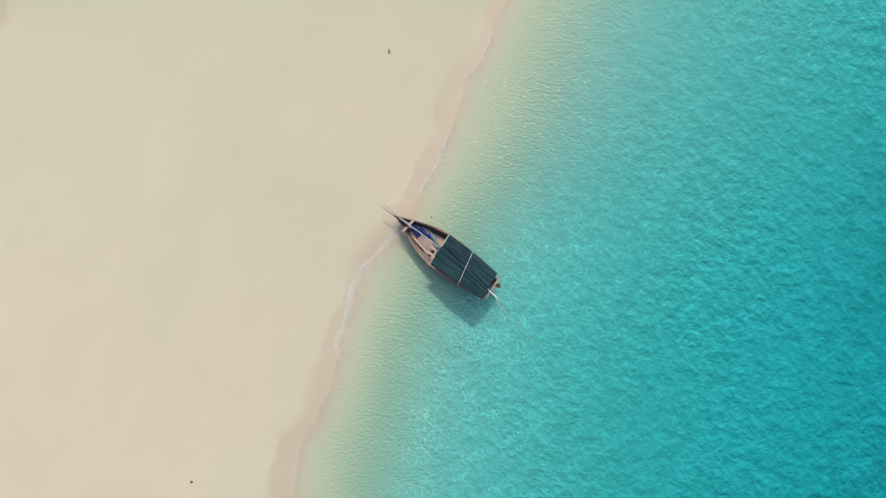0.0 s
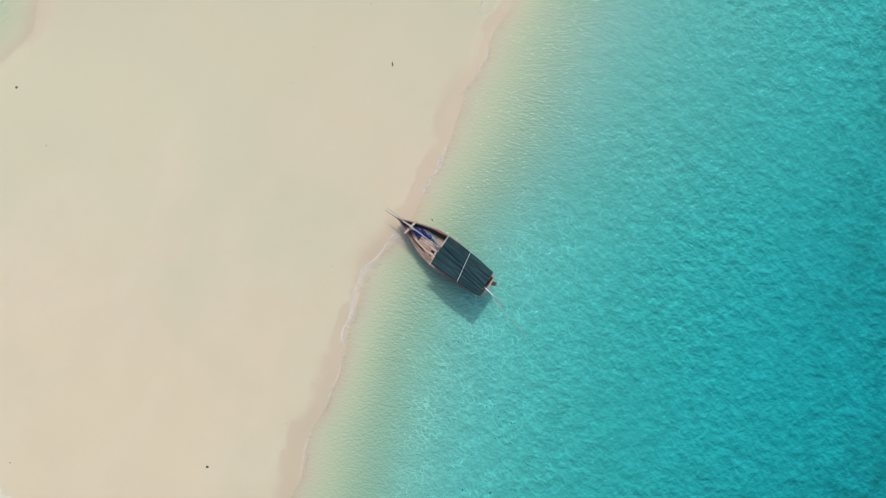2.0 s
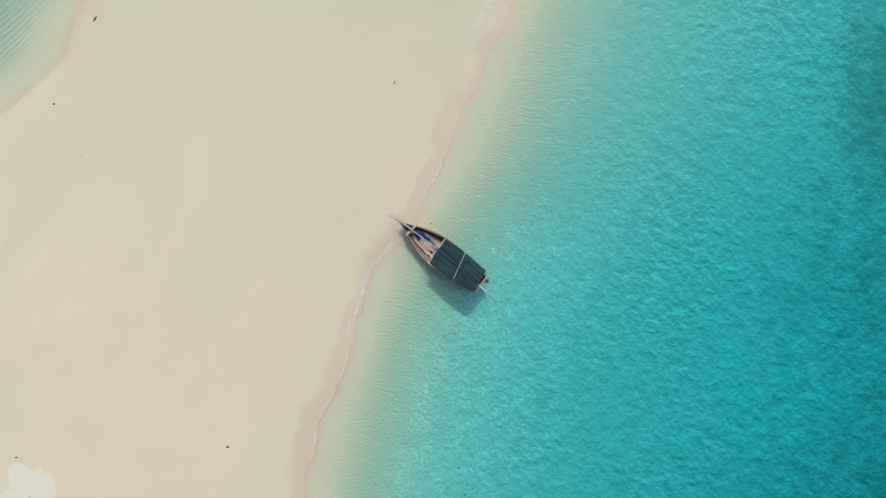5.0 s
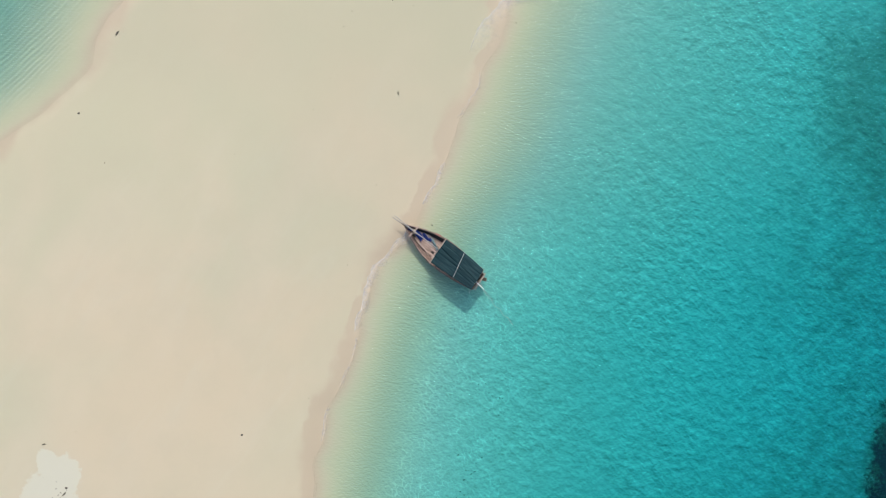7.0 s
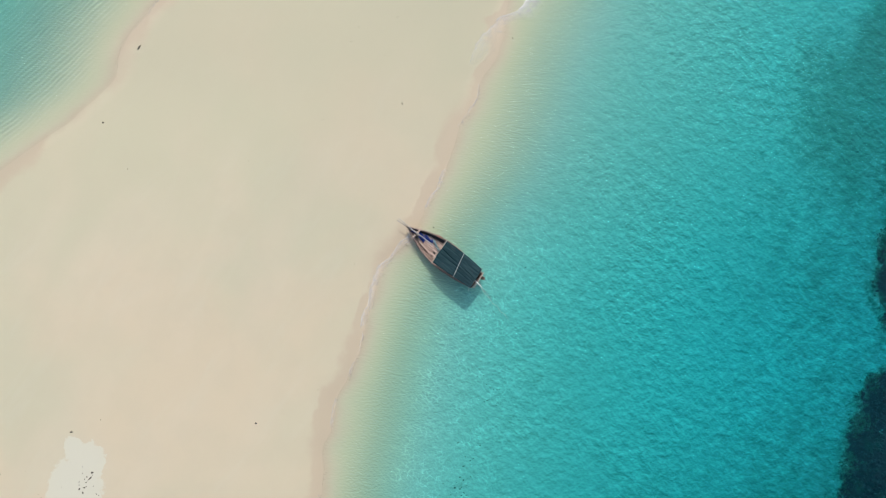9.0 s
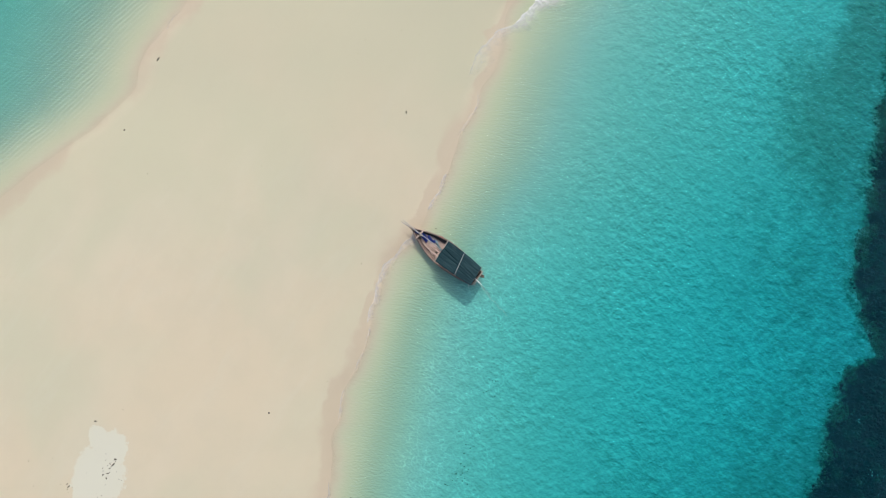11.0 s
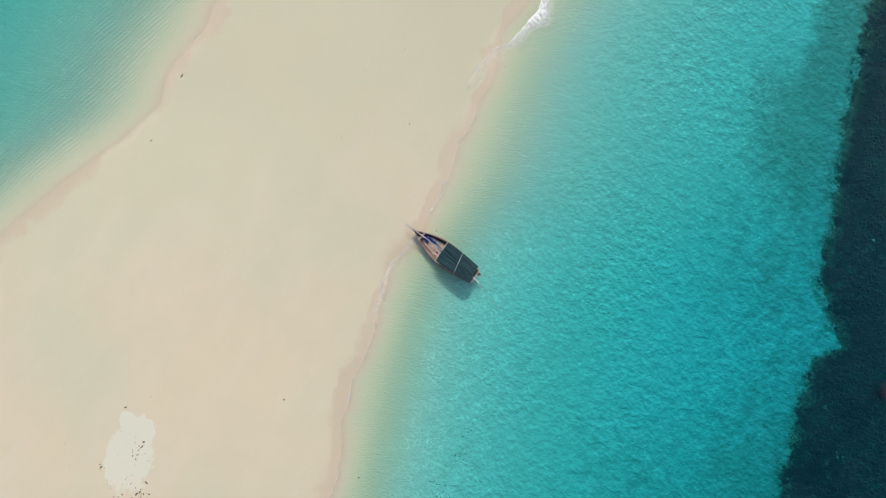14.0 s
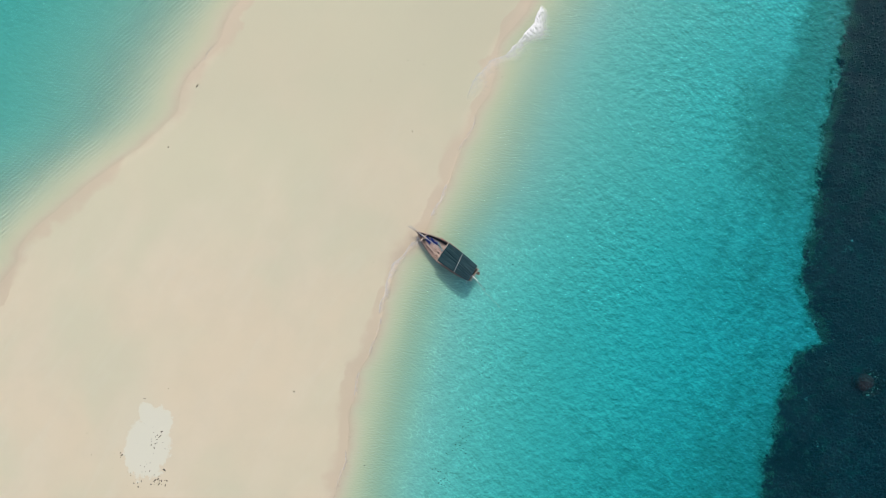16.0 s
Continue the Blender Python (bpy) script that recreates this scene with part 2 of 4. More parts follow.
SAND, WATER, REEF = sand_material(), water_material(), reef_material()
FRINGE = plain("brown_weed_tufts", (0.055, 0.058, 0.034), (0.17, 0.130, 0.075), 0.95, 1.5, bump=0.5)
CORAL = plain("red_brown_coral", (0.15, 0.024, 0.024), (0.29, 0.042, 0.040), 0.95, 2.5, bump=0.6, fine=14.0)
RUBBLE = plain("bleached_coral_rubble", (0.20, 0.20, 0.16), (0.50, 0.46, 0.38), 0.95, 6, bump=0.4)
HULL_WOOD = plain("weathered_hull_wood", (0.17, 0.118, 0.095), (0.43, 0.315, 0.255), 0.85, 2.0, (1, 5, 5), 0.5)
DECK_WOOD = plain("sun_bleached_deck_wood", (0.30, 0.215, 0.175), (0.58, 0.45, 0.375), 0.9, 2.0, (1, 6, 6), 0.5)
RAIL_WOOD = plain("red_brown_rail_wood", (0.16, 0.115, 0.092), (0.40, 0.30, 0.245), 0.75, 3.0, (1, 4, 4), 0.4)
# near-black: dark rope, and shade put into colour inside the hull
NEAR_BLACK = plain("near_black_surface", (0.022, 0.020, 0.019), (0.062, 0.054, 0.048), 0.85, 3.0, (1, 4, 4), 0.4)
POLE_WOOD = plain("peeled_pole_wood", (0.30, 0.235, 0.18), (0.56, 0.48, 0.39), 0.8, 4.0, (1, 3, 3), 0.4)
GREY_WOOD = plain("silver_grey_pole_wood", (0.22, 0.215, 0.20), (0.45, 0.43, 0.40), 0.8, 4.0, (1, 3, 3), 0.4)
def canvas_material():
    n = Nodes("dark_canvas")
    along = n.place((0.35, 3.0, 1.0))
    streak = n.noise(along, 1.4, 5, 0.6, 0.4)
    weave = n.noise(n.place(), 70, 2, 0.6)
    colour = n.mix(n.ramp(streak, 0.35, 0.68), (0.012, 0.033, 0.039), (0.027, 0.060, 0.066))
    faded = n.ramp(n.noise(n.place(), 1.1, 5, 0.65, 0.6), 0.58, 0.74)
    colour = n.mix(n.math("MULTIPLY", faded, 0.5), colour, (0.062, 0.072, 0.070))
    rust = n.ramp(n.noise(n.place((0.8, 1.3, 1.0)), 0.9, 4, 0.6, 0.3), 0.66, 0.76)
    colour = n.mix(n.math("MULTIPLY", rust, 0.45), colour, (0.085, 0.045, 0.040))
    dirt = n.ramp(n.noise(n.place((0.6, 2.0, 1.0), 8), 4.5, 4, 0.7), 0.60, 0.78)
    colour = n.mix(n.math("MULTIPLY", dirt, 0.35), colour, (0.010, 0.018, 0.022))
    relief = n.add("ShaderNodeBump", Strength=0.35, Distance=0.012, Height=n.math("ADD", streak, n.math("MULTIPLY", weave, 0.4)))
    return n.finish(n.add("ShaderNodeBsdfPrincipled", Base_Color=colour, Roughness=0.9, Specular_IOR_Level=0.12, Normal=relief))


CANVAS = canvas_material()
BLUE = plain("blue_plastic_sheet", (0.008, 0.02, 0.11), (0.022, 0.058, 0.30), 0.5, 5, bump=0.4)
CLOTH = plain("faded_teal_cloth", (0.085, 0.15, 0.16), (0.22, 0.33, 0.34), 0.9, 5, bump=0.4)
RED_CLOTH = plain("faded_red_cloth", (0.26, 0.12, 0.10), (0.40, 0.215, 0.175), 0.9, 5, bump=0.4)
WHITE = plain("white_plastic", (0.55, 0.55, 0.52), (0.75, 0.74, 0.7), 0.5, 5, bump=0.1)
ROPE = plain("pale_rope", (0.35, 0.31, 0.25), (0.6, 0.55, 0.46), 0.9, 30, bump=0.5)
DRIFT = plain("dark_weed_and_driftwood", (0.07, 0.064, 0.050), (0.19, 0.165, 0.125), 0.95, 9, bump=0.6)


# ---- building helpers ----
def mesh(name, verts, faces, material, smooth=False):
    data = bpy.data.meshes.new(name)
    data.from_pydata([tuple(v) for v in verts], [], [tuple(f) for f in faces])
    data.materials.append(material)
    if smooth:
        data.polygons.foreach_set("use_smooth", [True] * len(data.polygons))
    data.update()
    return data


def part(name, data, parent, label=""):
    ob = new(name, data)
    ob.parent = parent
    return tagged(ob, label)


def tube(points, radii, sides=8, wobble=0.0):
    """A round bar along points, with a radius at each and closed ends."""
    points = [Vector(p) for p in points]
    verts, faces = [], []
    for i, p in enumerate(points):
        way = (points[min(i + 1, len(points) - 1)] - points[max(i - 1, 0)]).normalized()
        side = way.cross(Vector((0, 0, 1)) if abs(way.z) < 0.9 else Vector((1, 0, 0))).normalized()
        up = side.cross(way)
        for k in range(sides):
            a = 2 * math.pi * k / sides
            r = radii[i] * (1 + wobble * random.uniform(-1, 1))
            verts.append(p + side * (r * math.cos(a)) + up * (r * math.sin(a)))
    for i in range(len(points) - 1):
        for k in range(sides):
            a, b = i * sides + k, i * sides + (k + 1) % sides
            faces.append((a, b, b + sides, a + sides))
    faces.append(tuple(reversed(range(sides))))
    faces.append(tuple(range(len(verts) - sides, len(verts))))
    return verts, faces


def pole(start, end, r0, r1, sides=8, sag=0.0, steps=7):
    """A slightly crooked tapered pole."""
    a, b = Vector(start), Vector(end)
    pts, rad = [], []
    for i in range(steps):
        f = i / (steps - 1)
        bend = Vector((random.uniform(-1, 1), random.uniform(-1, 1), 0)) * (0.35 * min(r0, r1)) * (0 < i < steps - 1)
        pts.append(a.lerp(b, f) + bend - Vector((0, 0, sag * 4 * f * (1 - f))))
        rad.append(r0 + (r1 - r0) * f)
    return tube(pts, rad, sides, 0.06)


def beam(start, end, width, height, bevel=0.012):
    """A squared timber between two points, its edges taken off."""
    a, b = Vector(start), Vector(end)
    way = (b - a).normalized()
    side = way.cross(Vector((0, 0, 1))).normalized()
    up = side.cross(way)
    w, h = width / 2, height / 2
    ring = [(-w + bevel, -h), (w - bevel, -h), (w, -h + bevel), (w, h - bevel), (w - bevel, h), (-w + bevel, h), (-w, h - bevel), (-w, -h + bevel)]
    verts = [p + side * x + up * z for p in (a, b) for x, z in ring]
    faces = [(k, (k + 1) % 8, (k + 1) % 8 + 8, k + 8) for k in range(8)]
    faces += [tuple(reversed(range(8))), tuple(range(8, 16))]
    return verts, faces


def lump(size, seed, subdivisions=2, rough=0.3, flat=1.0):
    """An uneven stone- or bundle-like body resting on z = 0."""
    bm = bmesh.new()
    bmesh.ops.create_icosphere(bm, subdivisions=subdivisions, radius=1.0)
    verts = []
    for v in bm.verts:
        d = 1 + rough * noise.noise(v.co * 1.7 + Vector((seed * 3.1, seed, 0))) + 0.5 * rough * noise.noise(v.co * 4 + Vector((seed, 0, seed)))
        verts.append(Vector((v.co.x * size[0] * d, v.co.y * size[1] * d, max(v.co.z * size[2] * d * flat, -0.35 * size[2]) + 0.3 * size[2])))
    faces = [[v.index for v in f.verts] for f in bm.faces]
    bm.free()
    return verts, faces


# ---- the sandbank and the sea ----
EAST = [(-2600, -300), (-300, -60), (-60, -21), (-45, -17), (-28, -13), (-22, -11.8), (-18, -10.7), (-14, -9.9), (-10, -8.8), (-7, -8.0), (-4, -7.0), (-2, -6.0), (0, -5.0),
        (2.5, -3.6), (5.5, -1.7), (8, 0.0), (11, 1.7), (14, 2.7), (17, 3.9), (20.7, 5.0), (25, 6.7), (30, 9.2), (33, 11.2), (45, 17), (80, 30), (300, 70), (2600, 400)]
WEST = [(-2600, -900), (-300, -160), (-60, -68), (-30, -62), (-12, -58), (-3.6, -55.2), (2, -51.8), (6.4, -48.0), (11.1, -42.6), (14.2, -38.6), (16.4, -35.0), (18.6, -32.6), (21.5, -31.6), (24.5, -30.6), (27, -29.0),
        (33, -25), (45, -15), (80, 8), (300, 40), (2600, 330)]
REEF_EDGE = [(-2600, 700), (-62.2, 35.3), (-30.1, 41.4), (-24.9, 42.5), (-18.7, 44.2), (-11.9, 46.2), (-10.2, 50.0), (-6.5, 48.5), (-1.0, 47.2), (5.7, 49.1), (10.1, 49.2), (18.3, 50.8), (27.3, 52.9), (34.8, 54.2), (62.2, 60.1), (2600, 800)]


def line_at(table, y, soft=2.4):
    t = np.array(table, float)
    out = np.zeros_like(np.asarray(y, float))
    weights = [math.exp(-(d / soft) ** 2) for d in np.arange(-4.8, 4.9, 0.8)]
    for d, w in zip(np.arange(-4.8, 4.9, 0.8), weights):
        out = out + w / sum(weights) * np.interp(np.asarray(y, float) + d, t[:, 0], t[:, 1])
    return out


def scallop(y):
    """How far the last wash reached, up or down the beach."""
    return 0.55 * np.sin(y * 0.43 + 0.9 * np.sin(y * 0.21) + 2.2) + 0.22 * np.sin(y * 0.97 + 1.3 + 1.1 * np.sin(y * 0.37)) + 0.07 * np.sin(y * 2.3 + np.sin(y * 0.8))


def shore_distance(x, y):
    """Metres out from the water's edge; negative on the sandbank."""
    swing = scallop(y)
    east = (x - line_at(EAST, y)) * 0.91
    west = (line_at(WEST, y) - x) * 0.76
    return east + 0.9 * swing * np.exp(-(east / 2.5) ** 2), west + 0.7 * swing * np.exp(-(west / 2.5) ** 2)


PROFILE_S = [-60, -30, -15, -8, -4, -1.5, 0, 1.5, 3, 6, 10, 20, 35, 50, 60, 80, 200, 3000]
PROFILE_Z = [1.35, 1.25, 0.95, 0.62, 0.36, 0.14, 0, -0.09, -0.22, -0.56, -0.99, -1.60, -2.45, -3.1, -3.5, -4.2, -12, -40]
PROFILE_Z_WEST = [1.35, 1.20, 0.80, 0.46, 0.23, 0.085, 0, -0.035, -0.09, -0.27, -0.60, -1.15, -1.7, -2.4, -3.0, -4.0, -9, -30]


def smooth_interp(s, table):
    wide = 0.6 + 0.25 * np.minimum(np.abs(s), 24)
    return sum(np.interp(s + d * wide, PROFILE_S, table) for d in (-1.0, -0.75, -0.5, -0.25, 0, 0.25, 0.5, 0.75, 1.0)) / 9


def ground_height(x, y):
    east, west = shore_distance(x, y)
    gentle = 1 - 0.17 * np.clip((y + 4) / 18, 0, 1) + 0.0 * x       # the bottom falls off more slowly towards the spit
    z = np.minimum(smooth_interp(np.where(east > 0, east * gentle, east), PROFILE_Z), smooth_interp(west, PROFILE_Z_WEST))
    land = np.clip(-np.maximum(east, west) / 6, 0, 1)
    # the reef rises in low mounds
    inside = np.clip((x - line_at(REEF_EDGE, y, 0.5) - 0.5) / 3.5, 0, 1) * (np.abs(y) < 60) * (x < 75)
    mound = np.clip(0.40 + 0.5 * np.sin(0.55 * x + 0.8 * np.sin(0.4 * y)) * np.sin(0.47 * y - 0.12 * x + 1.0) - 0.1 * np.clip((y + 8) / 8, -1, 1), 0, 1)
    z = z + 0.7 * inside * mound
    return z + land * (0.035 * np.sin(x * 0.17 + 0.11 * y) * np.sin(y * 0.13 - 0.4) + 0.004 * np.sin(x * 0.6 + y * 0.2))


def ground_at(x, y):
    return float(ground_height(np.array([float(x)]), np.array([float(y)]))[0])


def blob(x, y, cx, cy, rx, ry, turn=0.0):
    c, s = math.cos(radians(turn)), math.sin(radians(turn))
    u, v = (x - cx) * c + (y - cy) * s, -(x - cx) * s + (y - cy) * c
    return np.clip(1.5 - np.sqrt((u / rx) ** 2 + (v / ry) ** 2), 0, 1)


def axis(low, high, step):
    far = [6, 16, 40, 100, 260, 700, 2400]
    return np.concatenate([[low - f for f in reversed(far)], np.arange(low, high + step / 2, step), [high + f for f in far]])


def sheet(name, xs, ys, height, material, drop=None):
    X, Y = np.meshgrid(xs, ys)
    Z = height(X, Y)
    nx, ny = len(xs), len(ys)
    i = np.arange(nx * ny).reshape(ny, nx)
    quads = np.stack([i[:-1, :-1], i[:-1, 1:], i[1:, 1:], i[1:, :-1]], -1).reshape(-1, 4)
    if drop is not None:
        quads = quads[~drop(X, Y).reshape(-1)[quads].all(axis=1)]
    data = bpy.data.meshes.new(name)
    data.vertices.add(nx * ny)
    data.vertices.foreach_set("co", np.stack([X, Y, Z], -1).reshape(-1).astype(np.float32))
    data.loops.add(len(quads) * 4)
    data.loops.foreach_set("vertex_index", quads.reshape(-1).astype(np.int32))
    data.polygons.add(len(quads))
    data.polygons.foreach_set("loop_start", np.arange(0, len(quads) * 4, 4, dtype=np.int32))
    data.polygons.foreach_set("use_smooth", np.ones(len(quads), dtype=bool))
    data.update()
    data.validate()
    data.materials.append(material)
    return data, X, Y, Z


def give(data, name, values):
    layer = data.attributes.new(name, "FLOAT", "POINT")
    layer.data.foreach_set("value", np.asarray(values, np.float32).reshape(-1))


XS, YS = axis(-64, 66, 0.3), axis(-38, 44, 0.3)
data, X, Y, Z = sheet("ground", XS, YS, ground_height, SAND)
east, west = shore_distance(X, Y)
give(data, "shore", np.maximum(east, west))
give(data, "dry", np.maximum(np.maximum(blob(X, Y, -35.7, -22.4, 2.75, 3.7, -6), blob(X, Y, -34.5, -19.4, 1.8, 2.2, -12)), blob(X, Y, -35.7, -18.2, 1.0, 1.5, 10)))
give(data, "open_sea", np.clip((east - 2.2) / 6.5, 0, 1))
give(data, "sheltered", np.clip((west - 2) / 6, 0, 1))
give(data, "overlay", np.where(west > east, 0.9, 1.0))
give(data, "northward", np.clip((Y + 4) / 34, 0, 1) * np.clip(-np.maximum(east, west) / 1.5, 0, 1))
beyond = X - line_at(REEF_EDGE, Y, 0.5)
weed = 0.46 * blob(X, Y, 44.8, 16.4, 6.3, 9.0, 15) + 0.26 * blob(X, Y, 40.5, 6.0, 8, 15, -10) + 0.95 * blob(X, Y, 50.2, 30, 3.2, 9, -15)
# these broad terms darken the bottom colour farther out, where the water deepens
weed = weed + 0.08 * np.clip((east - 22) / 24, 0, 1) + 0.20 * np.clip((beyond + 11) / 11, 0, 1) * np.clip((16 - Y) / 12, 0.2, 1) + 0.24 * np.clip((beyond + 28) / 22, 0, 1) * np.clip((4 - Y) / 16, 0, 1) + 0.26 * np.clip((-13 - Y) / 13, 0, 1) * np.clip((east - 13) / 16, 0, 1)
# a thin line of weed along a step in the bottom, coloured darker past it
ledge = (X - 1.0 - 0.706 * (Y + 24.8) - 0.3 * np.sin(Y * 0.31)) * 0.82
weed = weed + 0.17 * np.exp(-(ledge / 0.6) ** 2) * np.clip((2 - Y) / 10, 0, 1) + 0.07 * np.clip(ledge / 2, 0, 1) * np.clip((9 - ledge) / 6, 0, 1) * np.clip((2 - Y) / 10, 0, 1)
give(data, "weed", np.clip(weed, 0, 1))
give(data, "reef", np.clip(beyond * 0.22 + 0.5, -4, 1.8))
give(data, "ripple", np.clip((west - 1.5) / 3, 0, 1) * np.clip((17 - west) / 8, 0, 1))
ground = tagged(new("ground", data), "pale coral sand of a low sandbank sloping into the sea", "sand", kind="structure")


def water_height(x, y):
    calm = np.clip(-ground_height(x, y) / 0.8, 0, 1) * (np.abs(x) < 70) * (np.abs(y) < 50)
    w = np.zeros_like(x)
    for turn, length, size in ((205, 3.4, 0.020), (232, 2.3, 0.016), (180, 1.9, 0.012), (215, 6.0, 0.022), (160, 1.5, 0.007)):
        k = 2 * math.pi / length
        w = w + size * np.sin(k * (x * math.cos(radians(turn)) + y * math.sin(radians(turn))) + turn)
    return calm * w


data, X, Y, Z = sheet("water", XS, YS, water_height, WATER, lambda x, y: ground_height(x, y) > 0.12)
# depth set less over the coral head, shifted to fit the camera's view
give(data, "depth", np.clip(-ground_height(X, Y) - 2.0 * np.clip(blob(X, Y, 53.8, -15.0, 1.4, 1.3) * 2, 0, 1), 0, 60))
# how strongly ripple light and caustic net are painted, by place
give(data, "lapping", np.where(shore_distance(X, Y)[1] > -2, 0.5, 1.0))
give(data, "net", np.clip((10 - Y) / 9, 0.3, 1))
water = tagged(new("water", data), "clear turquoise sea water, shallow over pale sand", "sea", kind="structure")


def scatter_lumps(name, spots, material, label, category, subdivisions=1):
    """Many small uneven bodies joined into one object: (x, y, z, rx, ry, rz)."""
    bm = bmesh.new()
    bmesh.ops.create_icosphere(bm, subdivisions=subdivisions, radius=1.0)
    base = np.array([v.co for v in bm.verts])
    tri = np.array([[v.index for v in f.verts] for f in bm.faces])
    bm.free()
    rng = np.random.default_rng(5)
    verts, faces = [], []
    for i, (x, y, z, rx, ry, rz) in enumerate(spots):
        a = rng.uniform(0, 6.28)
        b = base * rng.uniform(0.72, 1.25, (len(base), 1)) * (rx, ry, rz)
        verts.append(np.stack([x + b[:, 0] * np.cos(a) - b[:, 1] * np.sin(a), y + b[:, 0] * np.sin(a) + b[:, 1] * np.cos(a), z + b[:, 2]], -1))
        faces.append(tri + i * len(base))
    data = mesh(name, np.concatenate(verts), np.concatenate(faces).tolist(), material, True)
    return tagged(new(name, data), label, category, kind="stuff")


def reef():
    rng = np.random.default_rng(11)
    spots = []
    n = 40000
    ys = rng.uniform(-38, 42, n)
    edge = line_at(REEF_EDGE, ys, 0.5)
    out = rng.uniform(-1.0, 1, n)
    out = np.where(out < -0.4, 0.5 * out * rng.uniform(0, 1, n), rng.uniform(0, 18, n))
    xs = edge + out
    for x, y, o in zip(xs, ys, out):
        ragged = noise.noise(Vector((x * 0.5, y * 0.5, 2.0))) + 0.6 * noise.noise(Vector((x * 1.7, y * 1.7, 4.0)))
        if o < 1.3 * ragged + 0.4:
            continue
        if o > 1.5 and noise.noise(Vector((x * 0.28, y * 0.28, 9.0))) + 0.4 * noise.noise(Vector((x, y, 1.0))) > 0.62:
            continue
        r = (0.05 + 0.20 * rng.uniform(0, 1) ** 3) * min(1.0, 0.55 + 0.12 * max(o, 0))
        spots.append((x, y, ground_at(x, y) + r * 0.2, r * rng.uniform(0.8, 1.5), r * rng.uniform(0.8, 1.3), r * rng.uniform(0.35, 0.75)))
    return scatter_lumps("reef", spots, REEF, "dark reef bottom of coral lumps and sea weed", "reef")


reef()


def reef_fringe():
    """Tufts that thin out from the reef over the sand, in clusters."""
    rng = np.random.default_rng(17)
    spots = []
    for y in rng.uniform(-38, 42, 26000):
        o = float(np.clip(rng.normal(0.2, 1.0 if y < -11 else 0.7), -1.4, 3.2))
        x = float(line_at(REEF_EDGE, y, 0.5)) + o
        if noise.noise(Vector((x * 0.45, y * 0.45, 7.0))) + 0.6 * noise.noise(Vector((x * 1.6, y * 1.6, 3.0))) < 0.12 - 0.40 * min(o, 0.5) + 0.3 * max(o - 0.5, 0.0) + 0.25 * rng.uniform(-1, 1):
            continue
        r = 0.03 + 0.07 * rng.uniform(0, 1) ** 3
        spots.append((x, float(y), ground_at(x, y) + r * 0.1, r * rng.uniform(0.8, 1.6), r * rng.uniform(0.8, 1.4), r * 0.6))
    return scatter_lumps("reef_fringe", spots, FRINGE, "brown weed tufts on sand along the reef", "seaweed")


reef_fringe()


def coral_head(x, y, radius, label):
    """A rounded, knobbly coral head on the reef."""
    verts, faces = lump((radius, radius * 0.92, radius * 1.1), 31, 5, 0.16)
    verts = [v * (1 + 0.05 * noise.noise(v * 4.0) + 0.03 * noise.noise(v * 9.0)) for v in verts]
    ob = new("coral_head", mesh("coral_head", verts, faces, CORAL, True))
    ob.matrix_world = pose(x, y, ground_at(x, y) - 0.05)
    return tagged(ob, label, "coral")


coral_head(54.5, -15.2, 1.2, "rounded red-brown coral head on the dark reef")


def sand_pockets():
    """Small bare pockets of pale sand and bleached rubble on the reef."""
    rng = np.random.default_rng(23)
    spots = []
    for cx, cy, spread, count in ((56.0, -14.4, 0.35, 14), (56.0, -16.2, 0.3, 14), (55.2, -17.0, 0.2, 8), (48.6, -23.2, 0.25, 8), (47.2, -17.6, 0.2, 5), (53.9, 2.4, 0.35, 8), (52.6, 1.6, 0.25, 6)):
        for k in range(count):
            x, y = rng.normal(cx, spread), rng.normal(cy, spread)
            r = 0.04 + 0.08 * rng.uniform(0, 1) ** 2
            spots.append((x, y, ground_at(x, y) + 0.16, r * rng.uniform(0.8, 1.5), r, r * 0.4))
    return scatter_lumps("coral_rubble", spots, RUBBLE, "pale coral rubble in pockets of the reef", "rubble")


sand_pockets()


